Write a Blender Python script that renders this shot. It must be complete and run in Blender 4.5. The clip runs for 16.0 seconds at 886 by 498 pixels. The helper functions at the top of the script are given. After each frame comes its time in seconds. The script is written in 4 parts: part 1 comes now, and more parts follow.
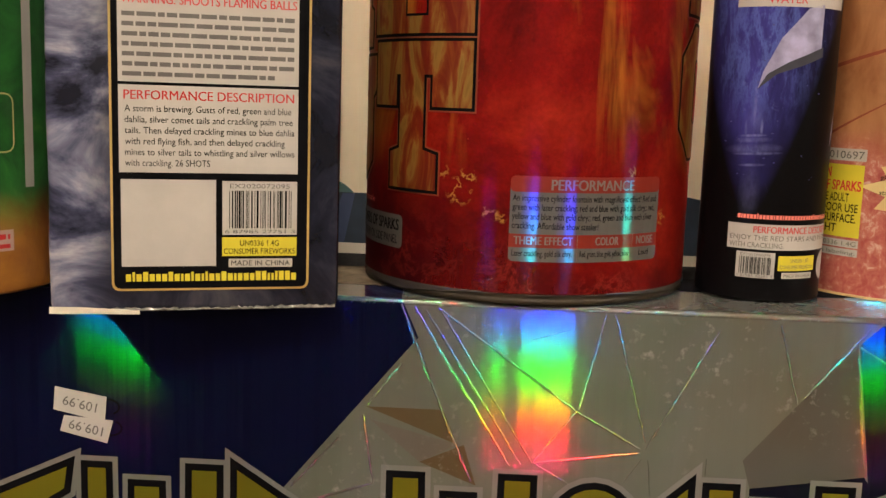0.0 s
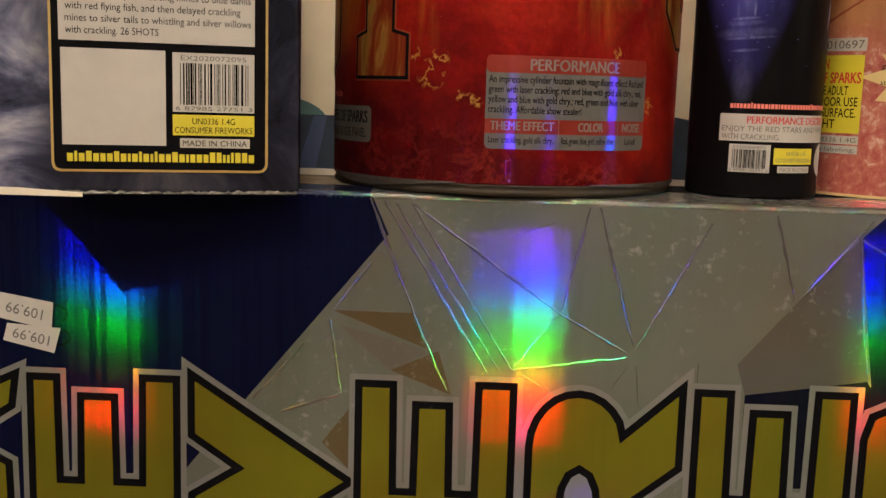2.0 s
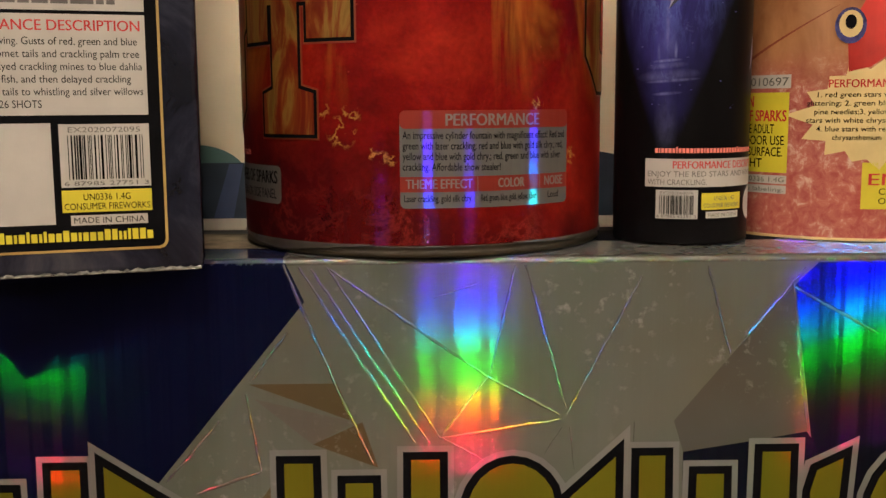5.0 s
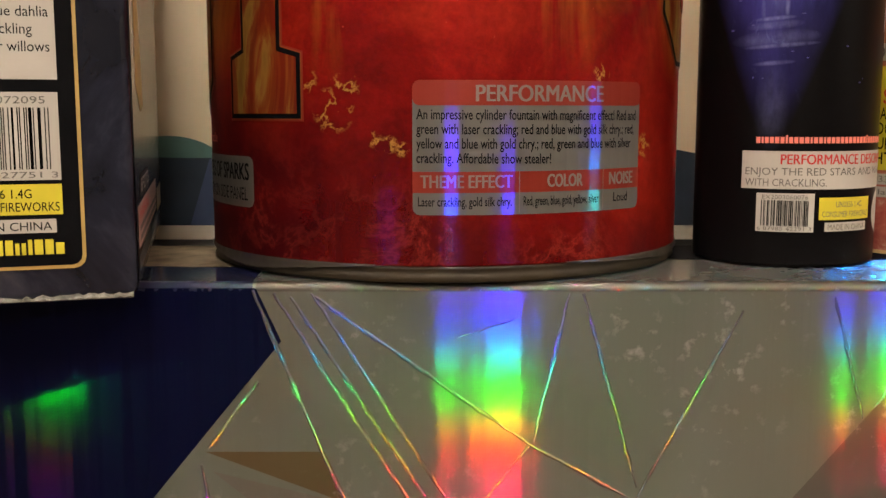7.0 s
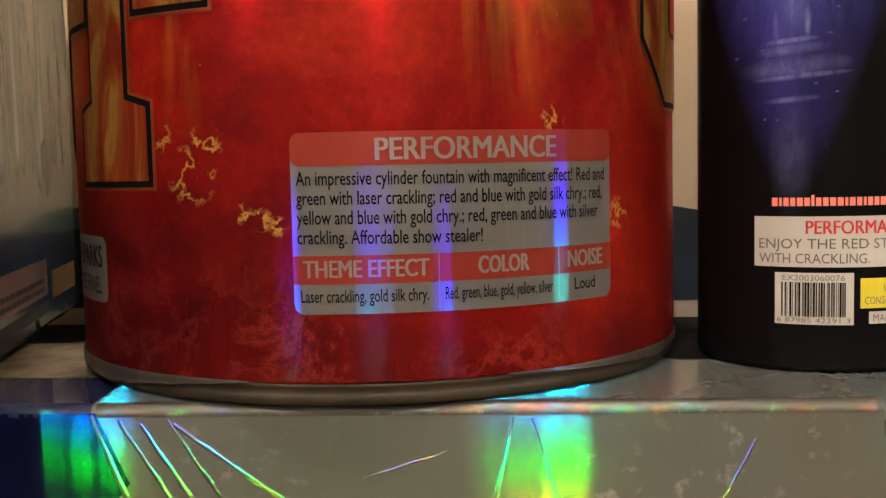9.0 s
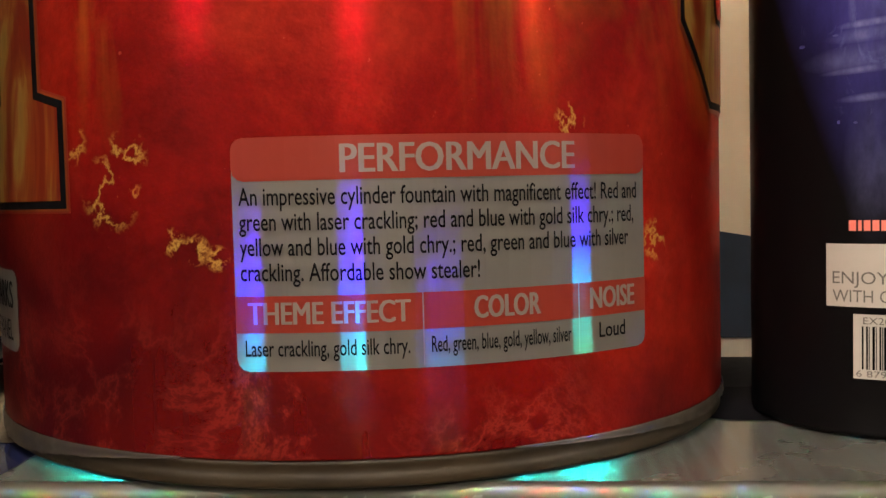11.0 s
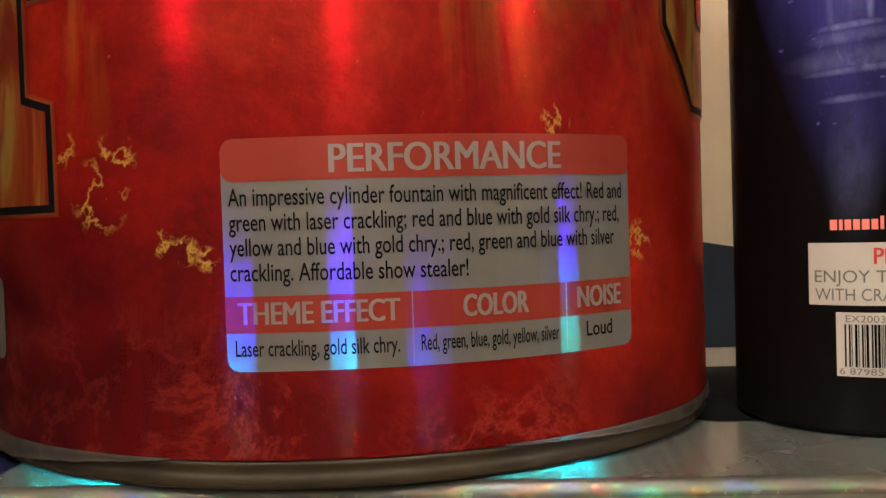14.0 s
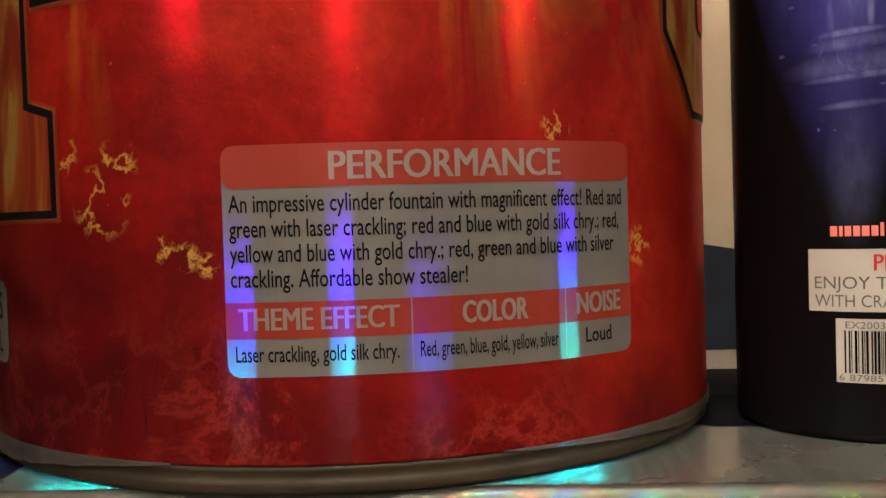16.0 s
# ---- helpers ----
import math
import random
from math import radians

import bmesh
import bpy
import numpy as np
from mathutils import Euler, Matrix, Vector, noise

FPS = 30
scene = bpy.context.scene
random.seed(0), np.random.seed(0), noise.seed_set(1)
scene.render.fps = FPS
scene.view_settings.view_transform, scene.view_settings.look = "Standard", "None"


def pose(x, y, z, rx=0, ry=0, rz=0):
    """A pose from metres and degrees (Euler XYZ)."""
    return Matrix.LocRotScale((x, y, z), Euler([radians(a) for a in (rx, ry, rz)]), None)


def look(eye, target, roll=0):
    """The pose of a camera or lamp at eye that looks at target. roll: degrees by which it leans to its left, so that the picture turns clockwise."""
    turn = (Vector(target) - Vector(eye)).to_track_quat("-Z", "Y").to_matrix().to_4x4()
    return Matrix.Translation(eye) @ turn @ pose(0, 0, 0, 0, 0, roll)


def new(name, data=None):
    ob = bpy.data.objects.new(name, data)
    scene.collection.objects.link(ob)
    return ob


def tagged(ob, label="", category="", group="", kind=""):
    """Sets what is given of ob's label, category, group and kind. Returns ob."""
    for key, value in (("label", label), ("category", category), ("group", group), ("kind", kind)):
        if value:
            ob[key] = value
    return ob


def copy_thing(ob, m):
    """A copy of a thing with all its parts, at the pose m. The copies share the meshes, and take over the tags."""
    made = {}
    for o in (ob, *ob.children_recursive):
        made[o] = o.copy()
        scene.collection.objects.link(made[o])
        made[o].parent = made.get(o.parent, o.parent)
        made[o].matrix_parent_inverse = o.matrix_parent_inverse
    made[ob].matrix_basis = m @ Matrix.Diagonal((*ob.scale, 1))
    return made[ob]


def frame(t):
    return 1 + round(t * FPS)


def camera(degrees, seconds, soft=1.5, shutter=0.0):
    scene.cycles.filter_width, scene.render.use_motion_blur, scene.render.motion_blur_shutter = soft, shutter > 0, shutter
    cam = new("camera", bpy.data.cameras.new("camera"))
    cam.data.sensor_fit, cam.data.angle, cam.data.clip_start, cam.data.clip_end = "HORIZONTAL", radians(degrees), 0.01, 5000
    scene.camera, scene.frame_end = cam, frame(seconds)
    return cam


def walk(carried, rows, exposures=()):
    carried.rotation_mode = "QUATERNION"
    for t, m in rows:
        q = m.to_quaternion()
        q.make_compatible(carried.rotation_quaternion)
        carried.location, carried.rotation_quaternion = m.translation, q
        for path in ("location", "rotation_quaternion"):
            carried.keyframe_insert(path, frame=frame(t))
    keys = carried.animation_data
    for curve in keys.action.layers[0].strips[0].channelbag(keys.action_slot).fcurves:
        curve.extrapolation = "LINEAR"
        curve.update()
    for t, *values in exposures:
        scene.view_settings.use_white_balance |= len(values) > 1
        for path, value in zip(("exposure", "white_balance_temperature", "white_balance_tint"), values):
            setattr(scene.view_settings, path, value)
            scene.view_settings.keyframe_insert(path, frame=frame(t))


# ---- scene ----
import itertools

cam = camera(46.47, 16.0)
PATH = [
    (0, (-0.0167, -0.4493, 1.1915), (-0.0394, 0.0445, 1.1166), 1.88),
    (0.5, (-0.0039, -0.4158, 1.1829), (-0.0173, 0.0791, 1.1130), 1.96),
    (1, (0.0019, -0.4032, 1.1537), (-0.0053, 0.0909, 1.0775), 1.68),
    (1.5, (-0.0092, -0.4184, 1.1413), (-0.0259, 0.0747, 1.0603), 2.45),
    (2, (-0.0094, -0.4239, 1.1404), (-0.0268, 0.0703, 1.0671), 1.68),
    (2.5, (-0.0053, -0.4153, 1.1503), (-0.0218, 0.0778, 1.0693), 1.12),
    (3, (-0.0039, -0.4133, 1.1527), (-0.0186, 0.0793, 1.0685), 0.93),
    (3.5, (0.0030, -0.3989, 1.1603), (-0.0046, 0.0933, 1.0730), 0.26),
    (4, (-0.0011, -0.4045, 1.1526), (0.0025, 0.0897, 1.0765), 0.00),
    (4.5, (0.0040, -0.4007, 1.1535), (0.0060, 0.0938, 1.0796), -0.25),
    (4.7, (0.0025, -0.4053, 1.1603), (0.0117, 0.0894, 1.0884), -0.47),
    (6.8, (-0.0073, -0.2941, 1.1389), (-0.0017, 0.2020, 1.0761), 0.46),
    (7, (0.0000, -0.2917, 1.1485), (-0.0006, 0.2040, 1.0828), -0.02),
    (7.3, (0.0225, -0.2661, 1.1850), (0.0111, 0.2278, 1.1079), -0.89),
    (7.4, (0.0245, -0.2526, 1.1928), (0.0125, 0.2399, 1.1074), -0.48),
    (7.5, (0.0277, -0.2500, 1.1808), (0.0021, 0.2437, 1.1057), -0.87),
    (8, (0.0309, -0.2202, 1.1543), (-0.0066, 0.2755, 1.1013), -0.89),
    (8.5, (0.0353, -0.2062, 1.1461), (0.0018, 0.2909, 1.1035), -1.62),
    (9, (0.0350, -0.2139, 1.1497), (0.0044, 0.2836, 1.1102), -1.26),
    (9.5, (0.0367, -0.1746, 1.1485), (-0.0030, 0.3229, 1.1183), -1.47),
    (10, (0.0372, -0.1674, 1.1466), (-0.0023, 0.3304, 1.1219), -1.55),
    (10.2, (0.0391, -0.1649, 1.1489), (-0.0062, 0.3321, 1.1171), -1.34),
    (12.5, (0.0373, -0.1671, 1.1438), (0.0016, 0.3313, 1.1273), -1.72),
    (13, (0.0372, -0.1663, 1.1429), (0.0025, 0.3322, 1.1262), -1.78),
    (13.5, (0.0375, -0.1664, 1.1436), (0.0029, 0.3321, 1.1259), -1.85),
    (14, (0.0372, -0.1672, 1.1440), (0.0042, 0.3314, 1.1280), -1.84),
    (14.5, (0.0373, -0.1675, 1.1442), (0.0050, 0.3312, 1.1293), -1.80),
    (15, (0.0372, -0.1676, 1.1442), (0.0056, 0.3312, 1.1306), -1.79),
    (15.5, (0.0372, -0.1676, 1.1448), (0.0057, 0.3311, 1.1291), -1.71),
    (16, (0.0384, -0.1677, 1.1454), (0.0023, 0.3307, 1.1285), -1.74),
]
walk(cam, [(t, look(eye, target, roll)) for t, eye, target, roll in PATH], [(0, -0.35), (1, -0.5), (4.7, -0.6), (7, -0.35), (8, -0.2), (16, -0.22)])

Z0 = 1.10  # height of the carton's top over the floor

# ---- world and light ----
world = bpy.data.worlds.new("room_dark")
world.use_nodes = True
world.node_tree.nodes["Background"].inputs[0].default_value = (0.9, 0.85, 0.75, 1)
world.node_tree.nodes["Background"].inputs[1].default_value = 0.005
scene.world = world
LAMP_POWER = 670.0
# The last near lamp is an added fill that brightens the beige gaps behind.
NEAR_AND_FILL_LAMPS = ((-28, 2.08), (4.5, 1.82), (33, 2.05), (80, 2.45), (-6, 0.40))
SIDE_LAMPS = ((-31.2, 2.08), (0.4, 1.82), (29.0, 2.05))
FAR_LAMPS = ((-93, 4.3), (-40, 4.6), (6.5, 4.6), (60, 4.6))


# ---- node helpers ----
class Mat:
    def __init__(self, name):
        self.m = bpy.data.materials.new(name)
        self.m.use_nodes = True
        self.t = self.m.node_tree
        self.t.nodes.clear()
        self.out = self.n("ShaderNodeOutputMaterial")

    def n(self, kind, operation=None, data_type=None, blend_type=None):
        node = self.t.nodes.new(kind)
        if operation:
            node.operation = operation
        if data_type:
            node.data_type = data_type
        if blend_type:
            node.blend_type = blend_type
        return node

    def put(self, node, **values):
        for key, value in values.items():
            socket = node.inputs[key.replace("_", " ")]
            if isinstance(value, bpy.types.NodeSocket):
                self.t.links.new(value, socket)
            else:
                socket.default_value = (*value, 1) if isinstance(value, tuple) and len(value) == 3 and socket.type == "RGBA" else value
        return node

    def wire(self, a, b):
        self.t.links.new(a, b)

    def coords(self, scale=(1, 1, 1), shift=(0, 0, 0)):
        tc = self.n("ShaderNodeTexCoord")
        mp = self.n("ShaderNodeMapping")
        mp.inputs["Scale"].default_value = scale
        mp.inputs["Location"].default_value = shift
        self.wire(tc.outputs["Object"], mp.inputs["Vector"])
        return mp.outputs["Vector"]

    def noise(self, scale, detail=4.0, rough=0.55, stretch=(1, 1, 1), distort=0.0, shift=(0, 0, 0)):
        t = self.n("ShaderNodeTexNoise")
        self.put(t, Vector=self.coords(stretch, shift), Scale=scale, Detail=detail, Roughness=rough, Distortion=distort)
        return t.outputs["Fac"]

    def ramp(self, fac, *stops):
        r = self.n("ShaderNodeValToRGB")
        els = r.color_ramp.elements
        while len(els) < len(stops):
            els.new(0.5)
        for e, (at, c) in zip(els, stops):
            e.position, e.color = at, ((*c, 1) if isinstance(c, tuple) else (c, c, c, 1))
        self.wire(fac, r.inputs["Fac"])
        return r.outputs["Color"]

    def mix(self, fac, a, b, kind="MIX"):
        x = self.n("ShaderNodeMix", data_type="RGBA", blend_type=kind)
        for index, value in ((0, fac), (6, a), (7, b)):
            if isinstance(value, bpy.types.NodeSocket):
                self.wire(value, x.inputs[index])
            else:
                x.inputs[index].default_value = (*value, 1) if isinstance(value, tuple) else value
        return x.outputs[2]

    def math(self, op, a, b=0.0):
        x = self.n("ShaderNodeMath", operation=op)
        for i, value in enumerate((a, b)):
            if isinstance(value, bpy.types.NodeSocket):
                self.wire(value, x.inputs[i])
            else:
                x.inputs[i].default_value = value
        return x.outputs[0]

    def axis(self, name):
        tc = self.n("ShaderNodeTexCoord")
        s = self.n("ShaderNodeSeparateXYZ")
        self.wire(tc.outputs["Object"], s.inputs[0])
        return s.outputs[name]

    def bump(self, height, strength, distance=0.001):
        b = self.n("ShaderNodeBump")
        self.put(b, Height=height, Strength=strength, Distance=distance)
        return b.outputs["Normal"]

    def skin(self, colour, rough=0.5, metal=0.0, normal=None, spec=0.5, coat=0.0):
        p = self.n("ShaderNodeBsdfPrincipled")
        self.put(p, Base_Color=colour, Roughness=rough, Metallic=metal, Specular_IOR_Level=spec, Coat_Weight=coat, Coat_Roughness=0.12)
        if normal is not None:
            self.wire(normal, p.inputs["Normal"])
        return p.outputs[0]

    def done(self, shader):
        self.wire(shader, self.out.inputs["Surface"])
        return self.m


# Rainbow film: a fine embossed grating sends each colour of a lamp off at its own angle.
FLAT_FILM = ((5.8, (0.12, 0.0, 1.0)), (7.4, (0.06, 0.0, 1.3)), (8.9, (0.0, 0.0, 1.5)), (10.2, (0.0, 0.12, 1.4)), (11.3, (0.0, 0.5, 1.0)), (12.4, (0.0, 0.85, 0.35)),
             (13.5, (0.0, 1.0, 0.0)), (14.5, (0.0, 1.0, 0.0)), (15.5, (0.08, 0.9, 0.0)), (16.6, (0.6, 0.5, 0.0)), (17.6, (1.0, 0.2, 0.0)), (18.8, (1.1, 0.0, 0.0)), (20.2, (1.0, 0.0, 0.05)), (21.6, (0.7, 0.0, 0.10)))
CAN_FILM = ((-2.6, (0.03, 0.0, 0.5)), (-1.0, (0.05, 0.0, 1.0)), (0.6, (0.05, 0.0, 1.5)), (2.0, (0.03, 0.0, 1.7)), (3.4, (0.0, 0.05, 1.6)), (4.9, (0.0, 0.4, 1.2)), (6.6, (0.0, 0.75, 0.9)),
            (8.5, (0.0, 0.6, 0.6)), (10.6, (0.0, 0.5, 0.3)), (12.8, (0.7, 0.6, 0.0)), (15.0, (0.8, 0.2, 0.0)))
RED_FILM = ((-48.0, (10.0, 8.0, 0.1)), (-44.0, (14.0, 8.0, 0.1)), (-40.5, (12.0, 2.0, 0.5)), (-37.2, (9.0, 0.0, 1.0)), (-35.0, (3.0, 0.0, 0.4)), (1.5, (0.1, 0.0, 0.6)), (3.5, (0.0, 0.05, 0.8)),
            (6.0, (0.0, 0.5, 0.7)), (9.0, (0.05, 0.5, 0.0)))
FOLD_FILM = tuple((-56.0 + 4.2 * k, c) for k, c in enumerate(((0.1, 0.0, 1.0), (0.0, 0.3, 1.2), (0.0, 0.8, 0.6), (0.0, 1.0, 0.0), (0.6, 0.6, 0.0), (1.0, 0.15, 0.0), (0.9, 0.0, 0.1)) * 2))
LAMP_RISE = 36.0


def film(m, base, tint, bands, gain, rough=0.07, streak=None, normal=None, shift=2.0, drift=0.0, level=0.0):
    """base shader plus the grating's colours, tinted by the print."""
    geo = m.n("ShaderNodeNewGeometry")
    height = m.axis("Z")
    total = base
    for rise, colour in bands:
        lift = math.tan(radians((LAMP_RISE + rise + shift) / 2))
        add = m.n("ShaderNodeVectorMath", operation="ADD")
        m.wire(normal if normal is not None else geo.outputs["Normal"], add.inputs[0])
        add.inputs[1].default_value = (0, 0, lift)
        if drift:  # the pitch drifts a little with height
            up = m.n("ShaderNodeCombineXYZ")
            m.wire(m.math("ADD", m.math("MULTIPLY", m.math("SUBTRACT", height, level), drift), lift), up.inputs["Z"])
            m.wire(up.outputs[0], add.inputs[1])
        unit = m.n("ShaderNodeVectorMath", operation="NORMALIZE")
        m.wire(add.outputs[0], unit.inputs[0])
        c = m.mix(1.0, tint, tuple(0.022 * gain * v for v in colour), "MULTIPLY")
        if streak is not None:
            c = m.mix(1.0, c, streak, "MULTIPLY")
        g = m.n("ShaderNodeBsdfAnisotropic")
        m.put(g, Color=c, Roughness=rough if rise > -20 or bands is FOLD_FILM else 1.4 * rough, Normal=unit.outputs[0])
        s = m.n("ShaderNodeAddShader")
        m.wire(total, s.inputs[0])
        m.wire(g.outputs[0], s.inputs[1])
        total = s.outputs[0]
    return m.done(total)


def plain(name, colour, rough=0.5, metal=0.0, vary=0.12, scale=60.0, bump=0.0, spec=0.5, coat=0.0):
    m = Mat(name)
    n = m.noise(scale, 5)
    lo, hi = (tuple(max(0.0, v * (1 - vary)) for v in colour), tuple(min(1.0, v * (1 + vary)) for v in colour))
    c = m.ramp(n, (0.3, lo), (0.7, hi))
    r = m.math("ADD", m.math("MULTIPLY", m.noise(scale * 4, 3), 0.12), rough - 0.06)
    normal = m.bump(m.noise(scale * 6, 3), bump, 0.0005) if bump else None
    return m.done(m.skin(c, r, metal, normal, spec, coat))


def streaks(m, scale=230.0, low=0.25):
    return m.ramp(m.noise(scale, 4, 0.65, (1, 1, 0.012)), (0.43, low), (0.53, 1.0))


def carton_film(name, colour, tint, gain, metal, rough, bands=FLAT_FILM, worn=True, spec=0.4, spread=0.062, flecked=False, upright=False):
    m = Mat(name)
    if flecked:  # patches of the foil that favour one colour each
        # the fold's rainbow glints: spectral colours painted into the tint by noise
        tint = m.ramp(m.noise(170.0, 2, 0.6, (1, 0.02, 0.02)), (0.36, (0.05, 0.1, 1.0)), (0.44, (0.0, 0.8, 0.9)), (0.50, (0.1, 1.0, 0.1)), (0.55, (1.0, 0.8, 0.1)), (0.62, (1.0, 0.12, 0.05)), (0.70, (0.5, 0.45, 0.4)))
    big = m.noise(9.0, 3)
    c = m.ramp(big, (0.25, tuple(v * 0.8 for v in colour)), (0.75, tuple(min(1, v * 1.15) for v in colour)))
    # the film's broad orange and green sheen, painted into its colour
    painted_sheen = m.ramp(m.noise(14.0, 2, shift=(4, 4, 9)), (0.3, (1.0, 0.86, 0.74)), (0.5, (1.0, 1.0, 1.0)), (0.7, (0.86, 1.0, 0.86)))
    c = m.mix(0.8, c, painted_sheen, "MULTIPLY")
    if worn:
        flecks = m.math("MULTIPLY", m.ramp(m.noise(190.0, 5, 0.65), (0.56, 0.0), (0.68, 1.0)), m.ramp(m.noise(17.0, 3), (0.5, 0.0), (0.64, 1.0)))
        c = m.mix(m.math("MULTIPLY", flecks, 0.45), c, (0.55, 0.54, 0.5))
    relief = m.math("ADD", m.noise(55.0, 3), m.math("MULTIPLY", m.noise(420.0, 2, 0.5, (1, 1, 0.05)), 0.15))
    normal = m.bump(relief, 0.06, 0.0006)
    base = m.skin(c, m.math("ADD", m.math("MULTIPLY", m.noise(30.0, 4), 0.15), rough), metal, normal, spec)
    if upright:  # the pressed ridges turn the grating sideways alone
        side = m.n("ShaderNodeVectorMath", operation="MULTIPLY")
        m.wire(normal, side.inputs[0])
        side.inputs[1].default_value = (1, 1, 0.08)
        unit = m.n("ShaderNodeVectorMath", operation="NORMALIZE")
        m.wire(side.outputs[0], unit.inputs[0])
        normal = unit.outputs[0]
    return film(m, base, tint, bands, gain, spread, None if upright else streaks(m), normal, 2.0, 0.45, 0.305)


M = {}
M["silver"] = carton_film("silver_rainbow_film", (0.158, 0.172, 0.146), (1.0, 1.0, 1.0), 0.19, 0.40, 0.24)
M["silver_dark"] = carton_film("grey_rainbow_film", (0.112, 0.112, 0.098), (0.6, 0.6, 0.6), 0.10, 0.5, 0.30)
M["grey_facet"] = carton_film("pale_grey_rainbow_film", (0.17, 0.16, 0.14), (0.8, 0.8, 0.8), 0.15, 0.6, 0.35)
M["bronze"] = carton_film("bronze_rainbow_film", (0.125, 0.095, 0.048), (0.8, 0.5, 0.25), 0.10, 0.5, 0.32)
M["crease"] = carton_film("creased_film", (0.09, 0.09, 0.08), (1.0, 1.0, 1.0), 0.6, 0.6, 0.30, worn=False, spread=0.10, upright=True)
M["title_silver"] = carton_film("pale_silver_rainbow_film", (0.225, 0.235, 0.225), (1.0, 1.0, 1.0), 0.26, 0.4, 0.26)
M["fold"] = carton_film("dented_fold_film", (0.10, 0.095, 0.085), (1.0, 1.0, 1.0), 0.9, 0.6, 0.34, FOLD_FILM, False, flecked=True)
COOL_FILM = tuple((rise, c if rise < 15 else tuple(0.25 * v for v in c)) for rise, c in FLAT_FILM)
M["navy"] = carton_film("navy_rainbow_film", (0.002, 0.003, 0.022), (0.06, 0.40, 0.9), 0.15, 0.1, 0.32, COOL_FILM, False, spec=0.08)
M["navy_fold"] = carton_film("navy_fold_film", (0.012, 0.014, 0.05), (0.6, 0.6, 1.0), 1.0, 0.3, 0.3, FOLD_FILM, False, flecked=True)
M["black_film"] = carton_film("black_rainbow_film", (0.004, 0.004, 0.009), (0.08, 0.42, 1.0), 0.26, 0.1, 0.32, COOL_FILM, False, spec=0.08)
M["yellow_film"] = carton_film("yellow_rainbow_film", (0.165, 0.160, 0.008), (1.0, 0.45, 0.03), 0.34, 0.5, 0.34, worn=False)
M["ink"] = plain("black_ink", (0.004, 0.004, 0.005), 0.5, vary=0.3, spec=0.04)
M["top_dark"] = plain("black_top_film", (0.004, 0.004, 0.006), 0.7, vary=0.4, spec=0.03)
# The dark, strongly varied tone paints in the shadows of the paper's crumples.
M["cream_top"] = plain("creased_cream_paper", (0.13, 0.105, 0.072), 0.85, vary=0.8, scale=55, bump=0.9, spec=0.05)
M["top_navy"] = plain("navy_top_film", (0.012, 0.016, 0.06), 0.12, metal=0.3, vary=0.3, coat=0.5)
M["paper"] = plain("white_paper", (0.46, 0.43, 0.385), 0.55, vary=0.06, bump=0.1)
M["sticker"] = plain("price_sticker_paper", (0.52, 0.50, 0.46), 0.6, vary=0.08, bump=0.15)
M["yellow"] = plain("yellow_print", (0.62, 0.52, 0.03), 0.45, vary=0.08)
M["red_ink"] = plain("red_print", (0.55, 0.025, 0.025), 0.45, vary=0.1)
M["pink_ink"] = plain("salmon_print", (0.85, 0.22, 0.17), 0.45, vary=0.1)
M["grey_ink"] = plain("grey_print", (0.12, 0.11, 0.10), 0.5, vary=0.2)
M["gold"] = plain("gold_print", (0.45, 0.30, 0.09), 0.4, vary=0.1)
M["tin"] = plain("crimped_tin_rim", (0.085, 0.072, 0.05), 0.36, metal=0.9, vary=0.25, scale=120, bump=0.25)
M["wall"] = plain("beige_wall_paint", (0.66, 0.53, 0.34), 0.7, vary=0.03, scale=30, bump=0.05)
M["ceiling"] = plain("white_ceiling_paint", (0.75, 0.72, 0.66), 0.8, vary=0.03, scale=10)
M["dark_wall"] = plain("dark_brown_wall_paint", (0.10, 0.08, 0.06), 0.7, vary=0.05, scale=30)
M["floor"] = plain("brown_floor_boards", (0.16, 0.10, 0.06), 0.5, vary=0.25, scale=8)
M["table"] = plain("brown_table_top", (0.2, 0.13, 0.08), 0.4, vary=0.2, scale=20)
M["trim"] = plain("white_lamp_trim", (0.8, 0.8, 0.78), 0.4, vary=0.02)
M["board"] = plain("cream_printed_board", (0.66, 0.60, 0.48), 0.6, vary=0.05)
M["beige"] = plain("beige_printed_card", (0.86, 0.75, 0.53), 0.6, vary=0.04, scale=25)
M["teal"] = plain("teal_print", (0.10, 0.20, 0.18), 0.6, vary=0.12, scale=60)
M["slate"] = plain("dark_slate_print", (0.028, 0.042, 0.065), 0.6, vary=0.2, scale=60)
M["stripe"] = plain("dull_blue_print", (0.06, 0.085, 0.17), 0.6, vary=0.15, scale=60)
M["film_lip"] = plain("crinkled_clear_film", (0.20, 0.19, 0.175), 0.2, metal=0.5, vary=0.6, scale=300, bump=0.6)


# On the level top the grating sends the lamps' colours back towards the room.
TOP_FILM = ((62.3, (0.3, 0.8, 0.0)), (63.1, (0.0, 0.9, 0.4)), (63.9, (0.0, 0.8, 0.8)), (64.7, (0.0, 0.7, 0.9)), (65.5, (0.0, 0.5, 1.0)), (66.3, (0.0, 0.5, 1.0)), (67.1, (0.0, 0.2, 1.1)), (68.0, (0.1, 0.0, 1.0)), (69.0, (1.0, 0.05, 0.05)))


